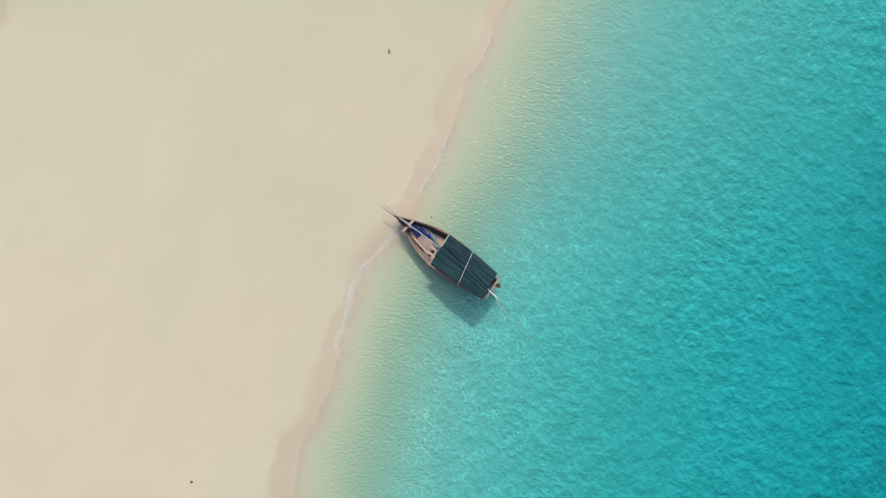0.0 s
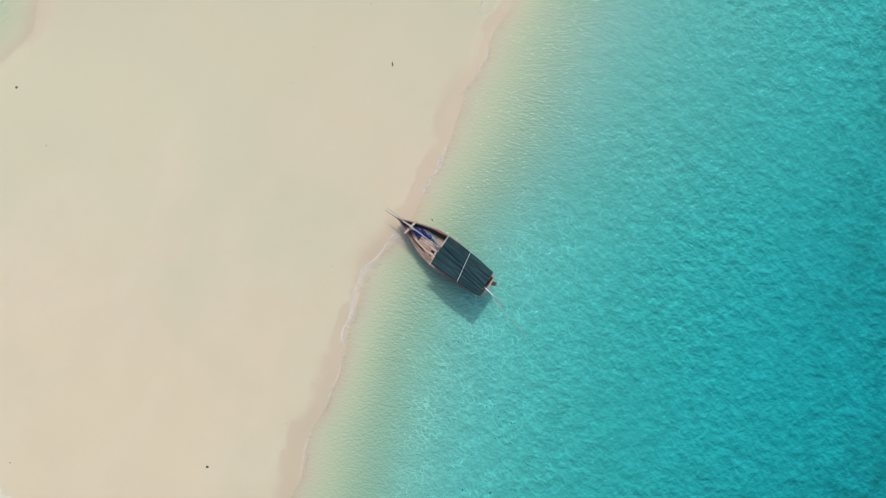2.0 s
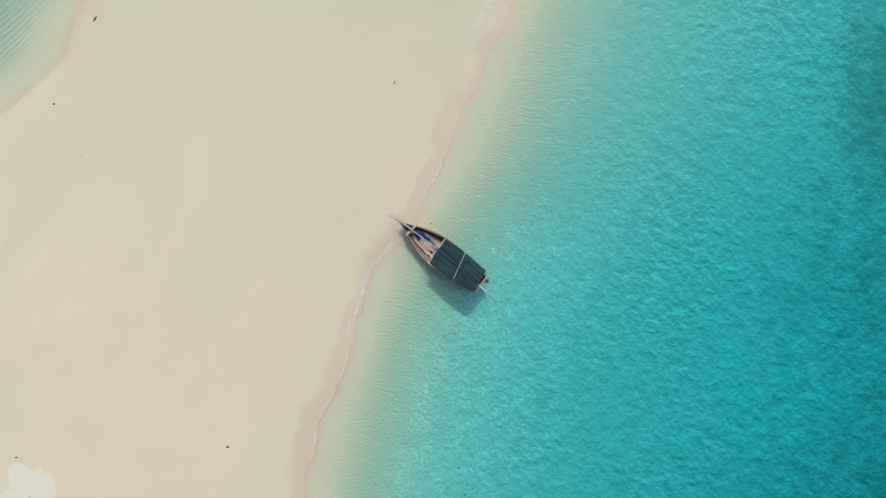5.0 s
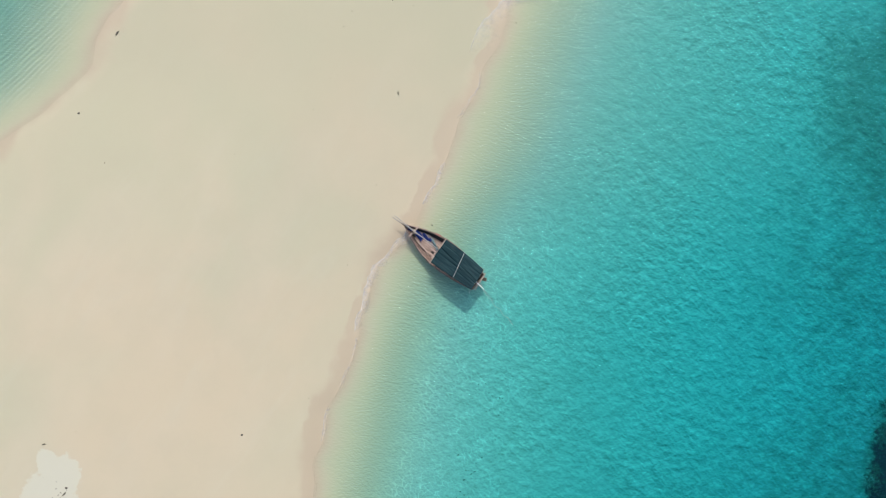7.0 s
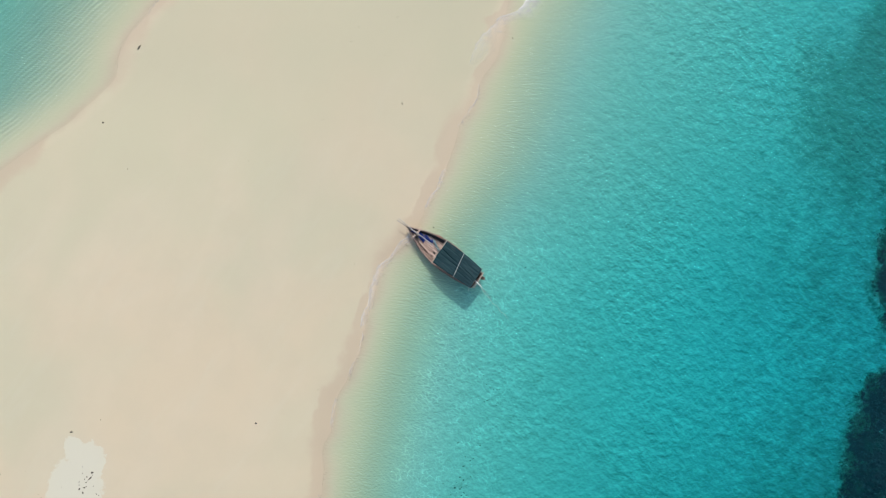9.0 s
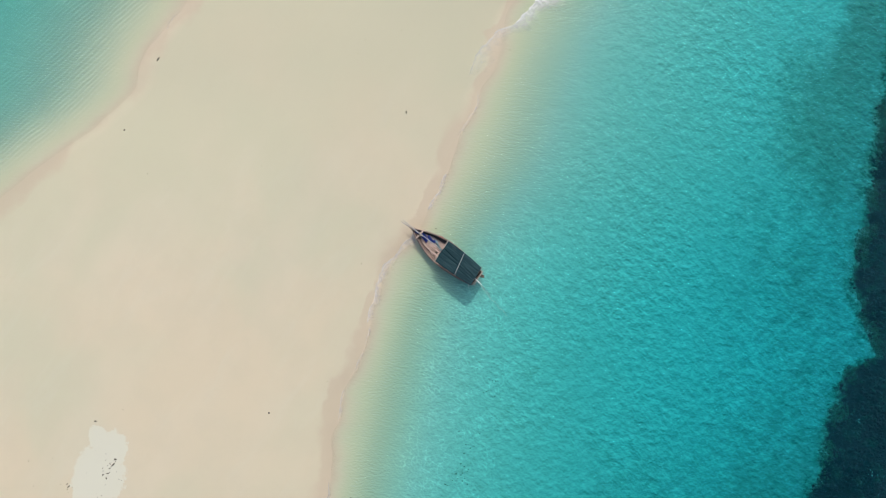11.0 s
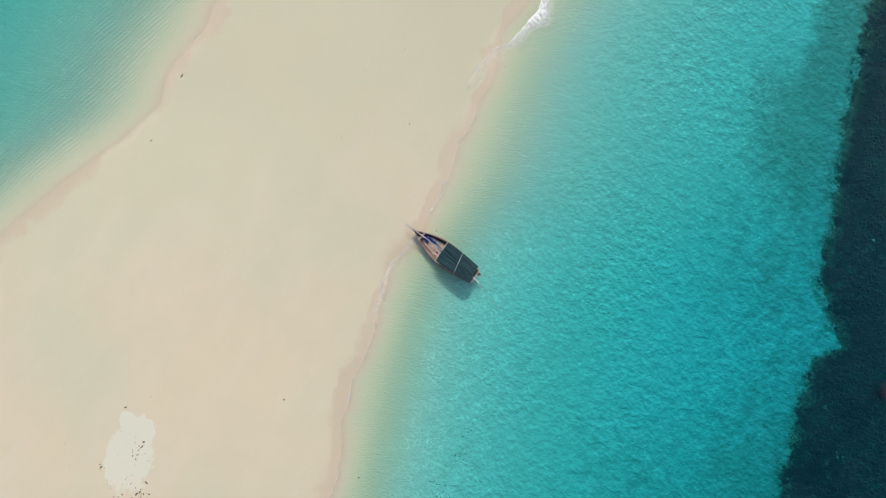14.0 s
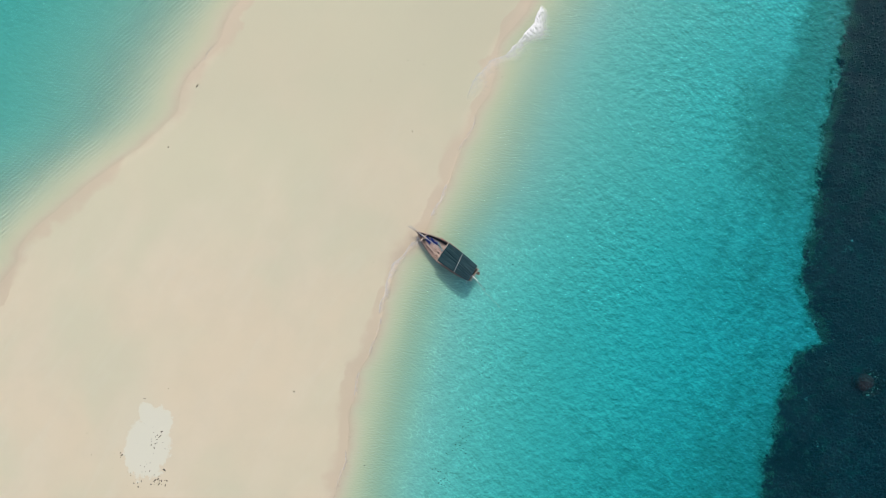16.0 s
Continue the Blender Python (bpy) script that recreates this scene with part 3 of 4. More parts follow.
def foam_material():
    """A thin film of bubbles: close at the leading edge, a torn net behind it."""
    n = Nodes("sea_foam")
    at = n.place()
    across, along = n.attribute("across"), n.attribute("strength")
    warp = n.add("ShaderNodeTexNoise", Vector=at, Scale=2.4, Detail=3.0).outputs["Color"]
    bent = n.vec("ADD", at, n.vec("MULTIPLY", n.vec("SUBTRACT", warp, (0.5, 0.5, 0.5)), (0.55, 0.55, 0.0)))
    cells = n.add("ShaderNodeTexVoronoi", Vector=bent, Scale=7.0)
    cells.feature = "DISTANCE_TO_EDGE"
    lace = n.ramp(cells.outputs["Distance"], 0.0, 0.22, 1.0, 0.0)
    torn = n.ramp(n.noise(at, 1.6, 5, 0.7), 0.36, 0.58)
    rim = n.ramp(across, 0.03, 0.10, 1.0, 0.0)
    body = n.math("MULTIPLY", n.math("MULTIPLY", lace, torn), n.ramp(across, 0.1, 1.0, 0.6, 0.0, False))
    veil = n.math("MULTIPLY", n.math("MULTIPLY", n.ramp(across, 0.0, 0.85, 0.9, 0.0, False), n.ramp(along, 0.6, 1.4, 0.25, 1.0)), n.ramp(n.noise(n.place((1.0, 0.6, 1.0), 40), 3.5, 6, 0.75), 0.32, 0.58))
    cover = n.math("MAXIMUM", n.math("MAXIMUM", n.math("MULTIPLY", rim, n.ramp(n.noise(at, 2.0, 4, 0.7), 0.32, 0.52)), body), veil)
    cover = n.math("MULTIPLY", n.math("MULTIPLY", cover, along), n.ramp(across, 0.0, 0.03))
    white = n.add("ShaderNodeBsdfDiffuse", Color=(0.80, 0.79, 0.75, 1))
    overlay = n.add("ShaderNodeMixShader")
    n.feed(overlay.inputs[0], cover)
    n.tree.links.new(n.add("ShaderNodeBsdfTransparent").outputs[0], overlay.inputs[1])
    n.tree.links.new(white.outputs[0], overlay.inputs[2])
    return n.finish(overlay)


FOAM = foam_material()


def foam(points, width, strength, label, seaward=1, gaps=0.0, fade=0.0):
    """A strip of foam along a line at the water's edge, its leading edge towards the land."""
    pts = np.array(points, float)
    run = np.concatenate([[0], np.cumsum(np.hypot(*np.diff(pts, axis=0).T))])
    steps = max(8, int(run[-1] / 0.1))
    soft = [np.convolve(np.pad(np.interp(np.linspace(0, run[-1], steps), run, pts[:, k]), 9, mode="edge"), np.ones(19) / 19, mode="valid") for k in (0, 1)]
    verts, faces, across, power, rows = [], [], [], [], 10
    for i in range(steps):
        d = run[-1] * i / (steps - 1)
        a, b = max(i - 4, 0), min(i + 4, steps - 1)
        way = Vector((soft[0][b] - soft[0][a], soft[1][b] - soft[1][a])).normalized()
        side = Vector((way.y, -way.x))
        if side.x * seaward < 0:
            side = -side
        ends = min(1.0, d / 1.2, (run[-1] - d) / 1.2)
        wide = width * ends ** 0.6 * max(0.25, 0.65 + 0.8 * noise.noise(Vector((d * 0.4, width, 3.0)))) + 0.02
        wave = 0.30 * noise.noise(Vector((d * 0.55, 5.0, 1.0))) + 0.14 * noise.noise(Vector((d * 1.7, 5.0, 2.0))) + 0.05 * noise.noise(Vector((d * 5, 5.0, 3.0)))
        hold = 1.0 if gaps <= 0 else min(1.0, max(0.0, 0.5 + (noise.noise(Vector((d * 0.3, 9.0, width))) - gaps) * 5))
        for k in range(rows):
            v = k / (rows - 1)
            x, y = soft[0][i] + side.x * (wave + wide * v), soft[1][i] + side.y * (wave + wide * v)
            verts.append((x, y, max(ground_at(x, y), 0.03) + 0.015))
            across.append(v)
            power.append(strength * hold * min(1.0, ends * 2) * (1 - fade * d / run[-1]))
    for i in range(steps - 1):
        for k in range(rows - 1):
            a = i * rows + k
            faces.append((a, a + 1, a + rows + 1, a + rows))
    data = mesh("foam", verts, faces, FOAM, True)
    give(data, "across", across)
    give(data, "strength", power)
    return tagged(new("foam", data), label, "foam", kind="stuff")


def shore_points(y0, y1, out, step=0.25, table=EAST):
    ys = np.arange(y0, y1, step)
    side = 1 if table is EAST else -1
    return [(float(line_at(table, y)) + side * (out(y) - 0.95 * float(scallop(y))), float(y)) for y in ys]


foam([(13.0, 33.0), (11.3, 29.8), (9.6, 27.7), (7.8, 26.3), (6.0, 25.2), (4.6, 23.9), (3.7, 22.2), (3.2, 20.4)], 2.7, 1.7, "white foam of a small wave breaking on the sand", 1, -0.2, 0.85)
foam(shore_points(-6.5, 3.8, lambda y: -0.35), 1.2, 0.85, "thin lacy foam left by the wash on the sand", 1, -0.1)
foam(shore_points(5.6, 10.5, lambda y: 0.05), 0.7, 0.8, "small white foam beside the beached boat", 1, 0.0)
foam(shore_points(10, 21, lambda y: 0.0), 0.45, 0.75, "thin broken foam line at the water's edge", 1, 0.05)
foam(shore_points(-32, -6, lambda y: 0.0), 0.45, 0.75, "thin broken foam line at the water's edge", 1, 0.05)
foam(shore_points(20, 33, lambda y: 0.1, 0.25, WEST), 0.45, 0.45, "thin foam on the sheltered shore", -1, 0.1)


# ---- the boat ----
BOAT = pose(0.68, 1.19, 0.0, 0, -1.5, 142.4)      # bow up on the sand, stern afloat


def half_beam(x):
    return np.interp(x, [-4.3, -3.4, -2.4, -0.7, 0.6, 1.7, 2.6, 3.3, 3.9, 4.3, 4.55], [0.88, 1.08, 1.27, 1.41, 1.37, 1.17, 0.88, 0.60, 0.34, 0.15, 0.03])


def sheer(x):
    return np.interp(x, [-4.3, -2.5, 0, 2, 3.4, 4.55], [1.04, 0.84, 0.68, 0.66, 0.75, 0.92])


def keel_line(x):
    return np.interp(x, [-4.3, -3, 0, 2.5, 3.7, 4.55], [-0.24, -0.30, -0.30, -0.18, 0.04, 0.50])


def section(x, g, side, inset=0.0):
    """A point of the hull at station x, g from the keel (0) to the rail (1)."""
    a = g * math.pi / 2
    y = float(half_beam(x)) * (0.52 * math.sin(a) ** 0.8 + 0.48 * g)
    z = float(keel_line(x)) + (float(sheer(x)) - float(keel_line(x))) * (1 - math.cos(a)) ** 0.85
    return Vector((x, side * max(y - inset, 0.004), z + inset * (1 - g) * 0.8))


def inside_width(x, z):
    """Half the hull's inner breadth at height z."""
    for k in range(41):
        p = section(x, k / 40, 1, 0.045)
        if p.z >= z:
            return p.y
    return 0.0


STATIONS = [-4.3, -3.8, -3.2, -2.5, -1.7, -0.8, 0.1, 0.9, 1.6, 2.2, 2.8, 3.3, 3.7, 4.05, 4.35, 4.55]


def strake(side, g0, g1):
    verts, faces = [], []
    for x in STATIONS:
        verts += [section(x, g0, side), section(x, g1, side), section(x, g1, side, 0.04), section(x, g0, side, 0.04)]
    for i in range(len(STATIONS) - 1):
        for k in range(4):
            a, b = 4 * i + k, 4 * i + (k + 1) % 4
            faces.append((a, b, b + 4, a + 4))
    faces += [(3, 2, 1, 0), tuple(range(len(verts) - 4, len(verts)))]
    return verts, faces


def along_rail(side, out, up, width, height, x0=-4.3, x1=4.5, wear=0.006):
    """A timber bent along the sheer."""
    verts, faces = [], []
    xs = np.linspace(x0, x1, 26)
    ring = [(-0.5, -0.4), (-0.4, -0.5), (0.4, -0.5), (0.5, -0.4), (0.5, 0.4), (0.4, 0.5), (-0.4, 0.5), (-0.5, 0.4)]
    for x in xs:
        y, z = float(half_beam(x)) + out, float(sheer(x)) + up + random.uniform(-wear, wear)
        verts += [(x, side * (y + a * width), z + b * height) for a, b in ring]
    for i in range(len(xs) - 1):
        for k in range(8):
            a, b = 8 * i + k, 8 * i + (k + 1) % 8
            faces.append((a, b, b + 8, a + 8))
    faces += [tuple(reversed(range(8))), tuple(range(len(verts) - 8, len(verts)))]
    return verts, faces


def deck_plank(x0, x1, y0, y1, drop, thick=0.03):
    """A plank cut to the hull's inside."""
    xs = np.linspace(x0, x1, 9)
    verts, faces, rows = [], [], 0
    for x in xs:
        z = min(float(sheer(x)) - drop - 0.18, 0.30) + 0.015 * math.sin(x * 1.3 + y0 * 9)
        lim = max(inside_width(x, z) - 0.02, 0.0)
        a, b = max(min(y0, lim), -lim), max(min(y1, lim), -lim)
        if b - a < 0.012:
            continue
        verts += [(x, a, z), (x, b, z), (x, b, z + thick), (x, a, z + thick)]
        rows += 1
    for i in range(rows - 1):
        for k in range(4):
            p, q = 4 * i + k, 4 * i + (k + 1) % 4
            faces.append((p, q, q + 4, p + 4))
    if rows > 1:
        faces += [(3, 2, 1, 0), tuple(range(4 * rows - 4, 4 * rows))]
    return (verts, faces) if rows > 1 else None


def canopy_height(x, y):
    """The awning's surface: hung over three cross poles, sagging between them, creased along the boat."""
    f = (0.55 - x) / 4.5
    top = 1.70 + 0.12 * math.sin(min(max(f, 0), 1) * math.pi) + 0.26 * f
    hump = 0.10 * (1 - (y / 1.3) ** 2)
    sag = -0.05 * abs(math.sin(f * 2 * math.pi)) * (1 - (y / 1.4) ** 2)
    fold = 0.0
    for k, (yy, lean, deep, wide) in enumerate(((-0.20, 0.50, 0.13, 0.065), (0.16, 0.24, 0.10, 0.05), (0.56, -0.16, 0.055, 0.07), (-0.74, 0.14, 0.045, 0.06))):
        c = yy + lean * (f - 0.35) + 0.04 * math.sin(f * 6 + k)
        fold -= deep * math.exp(-((y - c) / wide) ** 2) * (0.25 + 0.75 * math.sin(f * 5.2 + 1.9 * k + 0.6) ** 2)
    return top + hump + sag + fold + 0.035 * noise.noise(Vector((x * 0.9, y * 2.6, 0.5)))


def awning(x0, x1, nx, ny, seed):
    verts, faces = [], []
    for i in range(nx + 1):
        x = x0 + (x1 - x0) * i / nx
        f = max(0.0, (0.55 - x) / 4.5)
        lo, hi = -1.30 + 0.12 * f ** 3 - 0.05 * math.sin(f * math.pi), 1.27 - 0.27 * f ** 1.5
        for j in range(ny + 1):
            v = j / ny
            edge = 0.02 * noise.noise(Vector((x * 2.2, seed, 7.0 * (v > 0.5))))
            y = lo + (hi - lo) * v + edge * (v in (0.0, 1.0))
            skew = -0.10 * (v - 0.5) - 0.12 * f * (v - 0.5)
            hem = -0.05 if j in (0, ny) else 0.0
            verts.append((x + skew, y, canopy_height(x, y) + hem))
    for i in range(nx):
        for j in range(ny):
            a = i * (ny + 1) + j
            faces.append((a, a + 1, a + ny + 2, a + ny + 1))
    return verts, faces


def boat():
    base = tagged(new("sailing_boat"), "weathered wooden dhow with dark canvas awning, bow on the sand", "boat")
    base.matrix_world = BOAT
    hull = part("hull", mesh("keel", *beam((-4.35, 0, -0.29), (2.3, 0, -0.22), 0.12, 0.12), HULL_WOOD), base)
    rows = 8
    for side in (1, -1):
        for k in range(rows):
            part("plank", mesh("plank", *strake(side, k / rows + 0.004, (k + 1) / rows - 0.006), HULL_WOOD, True), hull)
    stem_pts = [(2.3, 0, -0.22), (3.3, 0, -0.05), (4.0, 0, 0.22), (4.45, 0, 0.58), (4.64, 0, 1.08)]
    part("stem_post", mesh("stem_post", *tube(stem_pts, [0.06, 0.075, 0.075, 0.075, 0.06], 8, 0.05), HULL_WOOD), base, "dark worn stem post")
    # stern board
    lip = [section(-4.3, g, s) for s, gs in ((1, np.linspace(0, 1, 9)), (-1, np.linspace(1, 0, 9))) for g in gs]
    verts = [p + Vector((dx, 0, 0)) for dx in (0.0, 0.06) for p in lip]
    n = len(lip)
    faces = [tuple(range(n)), tuple(reversed(range(n, 2 * n)))] + [(k, k + n, (k + 1) % n + n, (k + 1) % n) for k in range(n)]
    part("transom", mesh("transom", verts, faces, HULL_WOOD), base, "flat wooden stern board")
    for side in (1, -1):
        part("rail", mesh("rail", *along_rail(side, -0.01, 0.03, 0.085, 0.055), RAIL_WOOD), base, "grey-brown rail along the hull's edge")
        part("rubbing_strip", mesh("rubbing_strip", *along_rail(side, 0.035, -0.16, 0.06, 0.07, -4.2, 4.2), RAIL_WOOD), base)
    # ribs inside the bulwark
    for x in np.arange(-3.9, 3.9, 0.52):
        for side in (1, -1):
            if side > 0 and x > 0.6:             # the port bow is lined smooth
                continue
            pts = [section(float(x), g, side, 0.075) for g in (0.55, 0.68, 0.8, 0.9, 0.985)]
            part("rib", mesh("rib", *tube(pts, [0.032] * 5, 6, 0.1), HULL_WOOD), base)
    # deck
    ys = np.linspace(-1.35, 1.35, 14)
    for k in range(13):
        cuts = [-3.55, -1.6 + 0.7 * (k % 3), 1.15 + 0.12 * (k % 2), 4.2]
        spans = list(zip(cuts, cuts[1:]))
        if k in (8, 10):                     # gaps between loose boards beside the front cross pole
            spans[1:] = [(cuts[1], 0.70), (0.98, 4.2)]
        for a, b in spans:
            made = deck_plank(a + 0.008, b - 0.008, ys[k] + 0.007, ys[k + 1] - 0.007, 0.30 + random.uniform(0, 0.02))
            if made:
                part("deck_plank", mesh("deck_plank", *made, DECK_WOOD), base)
    # boards low in the hold, seen through the hatch, near-black for the hold's shade
    for k in range(6):
        y = -0.75 + 0.26 * k
        part("bilge_board", mesh("bilge_board", *beam((0.1, y, 0.10), (1.7, y, 0.10), 0.24, 0.03, 0.006), NEAR_BLACK), base)
    # boards of the open stern well, coloured near-black in place of its shade
    for k in range(5):
        y = -0.50 + 0.25 * k
        part("stern_board", mesh("stern_board", *beam((-4.2, y, 0.225), (-3.57, y, 0.225), 0.24, 0.03, 0.006), NEAR_BLACK), base)
    # added dark strip along the starboard inside, standing for the shade there
    shade_verts, shade_faces = [], []
    for i in range(25):
        x = 0.72 + 2.6 * i / 24
        for j in range(5):
            g = 0.66 + 0.30 * j / 4
            p = section(x, g, -1, 0.12 + 0.015 * noise.noise(Vector((x * 4, g * 5, 2.0))))
            shade_verts.append(p)
    for i in range(24):
        for j in range(4):
            a = i * 5 + j
            shade_faces.append((a, a + 5, a + 6, a + 1))
    shade_strip = part("side_sheet", mesh("side_sheet", shade_verts, shade_faces, NEAR_BLACK, True), base, "added dark strip standing for shade along the inside")
    shade_strip.modifiers.new("thickness", "SOLIDIFY").thickness = 0.012
    # bow fittings
    part("cross_beam", mesh("cross_beam", *beam((3.36, -0.72, 0.86), (3.50, 0.66, 0.84), 0.17, 0.13, 0.02), DECK_WOOD), base, "pale brown cross beam at the bow")
    part("peg", mesh("peg", *pole((3.30, -0.60, 0.74), (3.30, -0.60, 1.1), 0.035, 0.03), POLE_WOOD), base)
    part("peg", mesh("peg", *pole((3.46, 0.52, 0.72), (3.46, 0.52, 1.08), 0.035, 0.03), POLE_WOOD), base)
    part("bow_pin", mesh("bow_pin", *pole((4.32, -0.30, 1.00), (4.36, 0.27, 0.98), 0.035, 0.03), POLE_WOOD), base)
    part("thwart", mesh("thwart", *beam((-1.6, -1.28, 0.70), (-1.6, 1.28, 0.70), 0.20, 0.05), DECK_WOOD), base)
    part("thwart", mesh("thwart", *beam((-3.1, -1.05, 0.72), (-3.1, 1.05, 0.72), 0.20, 0.05), DECK_WOOD), base)
    part("side_plank", mesh("side_plank", *beam((1.25, 0.70, 0.36), (2.75, 0.44, 0.40), 0.13, 0.05), DECK_WOOD), base)
    # awning on its poles
    part("cross_pole", mesh("cross_pole", *pole((0.62, -1.40, 1.74), (0.44, 1.44, 1.74), 0.045, 0.04), POLE_WOOD), base, "pale peeled cross pole")
    part("cross_pole", mesh("cross_pole", *pole((-3.86, -1.28, 1.96), (-4.02, 1.08, 1.96), 0.035, 0.035), POLE_WOOD), base)
    part("ridge_pole", mesh("ridge_pole", *pole((0.55, -0.02, 1.68), (-4.0, -0.05, 1.90), 0.035, 0.035), POLE_WOOD), base)
    part("batten", mesh("batten", *pole((-1.47, -1.40, 2.02), (-2.07, 1.13, 2.02), 0.018, 0.016, 8, -0.05), WHITE), base, "thin white batten across the awning")
    cover = part("awning", mesh("awning", *awning(0.56, -1.78, 56, 60, 1.0), CANVAS, True), base, "dark slate canvas awning with long creases")
    aft = part("awning", mesh("awning", *awning(-1.74, -3.98, 52, 60, 2.0), CANVAS, True), base, "dark slate canvas awning with long creases")
    for cloth in (cover, aft):
        thick = cloth.modifiers.new("thickness", "SOLIDIFY")
        thick.thickness = 0.008
    for f in (0.12, 0.3, 0.62, 0.8, 0.94):
        for side in (-1, 1):
            x = 0.5 - 4.4 * f
            y = (1.28 if side > 0 else 1.25) - (0.27 * f ** 1.5 if side > 0 else -0.02)
            top, low = canopy_height(x, side * y) - 0.03, float(sheer(x)) + 0.06
            part("tie", mesh("tie", *tube([(x, side * (y - 0.02), top), (x + 0.03, side * (y + 0.03), 0.6 * top + 0.4 * low), (x, side * float(half_beam(x)), low)], [0.011] * 3, 5), ROPE), base)
    for x, y, top in ((0.62, -1.27, 1.74), (0.47, 1.30, 1.74), (-1.5, -1.30, 1.88), (-2.0, 1.16, 1.86), (-3.86, -0.98, 1.96), (-4.0, 0.90, 1.96)):
        part("post", mesh("post", *pole((x, y, float(sheer(x)) - 0.25), (x, y, top), 0.035, 0.03), POLE_WOOD), base)
    # spars over the bow
    part("bowsprit", mesh("bowsprit", *pole((2.9, -0.10, 0.92), (5.85, 0.10, 0.95), 0.055, 0.036), GREY_WOOD), base, "grey wooden bowsprit")
    part("yard", mesh("yard", *pole((0.74, -0.08, 1.80), (5.68, -0.10, 2.10), 0.050, 0.030, 8, 0.06, 11), GREY_WOOD), base, "long silver-grey spar")
    part("mast_stump", mesh("mast_stump", *pole((3.42, -0.02, 0.2), (3.42, -0.02, 1.96), 0.06, 0.055), POLE_WOOD), base)
    part("lashing", mesh("lashing", *tube([(3.05 + 0.03 * k, 0.09 * math.cos(k * 1.7), 1.96 + 0.07 * math.sin(k * 1.7)) for k in range(15)], [0.014] * 15, 6), ROPE), base)
    for x0, z0, r in ((3.40, 0.92, 0.10), (4.30, 0.98, 0.09), (4.55, 0.98, 0.08)):
        part("lashing", mesh("lashing", *tube([(x0 + 0.015 * k, 0.02 + r * math.cos(k * 1.6), z0 + r * math.sin(k * 1.6)) for k in range(14)], [0.016] * 14, 6), NEAR_BLACK), base, "dark rope lashing")
    # stern
    part("stern_beam", mesh("stern_beam", *beam((-4.28, -1.06, 1.16), (-4.42, 0.80, 1.14), 0.10, 0.09, 0.015), POLE_WOOD), base, "pale brown stern beam")
    part("rudder", mesh("rudder", *beam((-4.46, -0.50, -0.30), (-4.72, -0.62, 1.10), 0.34, 0.07, 0.015), RAIL_WOOD), base, "red-brown wooden rudder")
    part("tiller", mesh("tiller", *pole((-3.85, 0.12, 1.46), (-5.05, 0.24, 1.34), 0.055, 0.045), WHITE), base, "long pale tiller pole")
    part("tiller_end", mesh("tiller_end", *pole((-5.0, 0.24, 1.34), (-6.45, 0.58, 1.12), 0.032, 0.018), GREY_WOOD), base)
    # mooring line: from the stern to the water, along it and down to the bottom
    line = [BOAT @ Vector((-4.3, -0.20, 1.18)), Vector((4.6, -2.3, 0.50)), Vector((5.05, -2.95, 0.09)), Vector((5.35, -3.2, 0.07)), Vector((5.7, -3.75, 0.06)), Vector((6.15, -4.0, 0.08)),
            Vector((6.5, -4.6, 0.06)), Vector((6.95, -4.85, 0.07)), Vector((7.3, -5.4, 0.03)), Vector((7.8, -5.9, -0.35)), Vector((8.5, -6.5, ground_at(8.5, -6.5) + 0.03))]
    to_boat = BOAT.inverted()
    part("mooring_line", mesh("mooring_line", *tube([to_boat @ p for p in line], [0.016] * len(line), 6), ROPE, True), base, "thin pale rope trailing into the water")
    part("stick", mesh("stick", *pole((-3.9, 1.02, 0.95), (-4.25, 1.36, 1.05), 0.022, 0.018), WHITE), base)
    return base


boat()


def on_boat(name, data, x, y, z, turn, label, category):
    """A loose thing lying in the boat."""
    ob = new(name, data)
    ob.matrix_world = BOAT @ pose(x, y, z, 0, 0, turn)
    return tagged(ob, label, category)


def heap(length, width, height, seed, material, name):
    """Crumpled cloth: a low, much folded mound."""
    verts, faces, nx, ny = [], [], 34, 22
    for i in range(nx + 1):
        for j in range(ny + 1):
            u, v = i / nx * 2 - 1, j / ny * 2 - 1
            r = max(abs(u) ** 2.2, abs(v) ** 2.2)
            rag = 1 + 0.38 * noise.noise(Vector((u * 2, v * 2, seed)))
            z = height * max(0.0, 1 - r) ** 0.5 * (0.6 + 0.6 * abs(noise.noise(Vector((u * 3, v * 5, seed + 2)))) + 0.35 * noise.noise(Vector((u * 7, v * 8, seed))))
            verts.append((u * length / 2 * rag, v * width / 2 * rag, max(z, 0.0)))
    for i in range(nx):
        for j in range(ny):
            a = i * (ny + 1) + j
            faces.append((a, a + ny + 1, a + ny + 2, a + 1))
    ring = [j for j in range(ny + 1)] + [i * (ny + 1) + ny for i in range(1, nx + 1)] + [nx * (ny + 1) + j for j in range(ny - 1, -1, -1)] + [i * (ny + 1) for i in range(nx - 1, 0, -1)]
    faces.append(tuple(ring))
    return mesh(name, verts, faces, material, True)


def jerry_can(material):
    bm = bmesh.new()
    bmesh.ops.create_cube(bm, size=1.0)
    bmesh.ops.scale(bm, vec=(0.34, 0.24, 0.40), verts=bm.verts)
    bmesh.ops.translate(bm, vec=(0, 0, 0.2), verts=bm.verts)
    bmesh.ops.bevel(bm, geom=bm.edges[:], offset=0.04, segments=2, affect="EDGES")
    data = bpy.data.meshes.new("body")
    bm.to_mesh(data)
    bm.free()
    data.materials.append(material)
    return data


DECK = 0.26
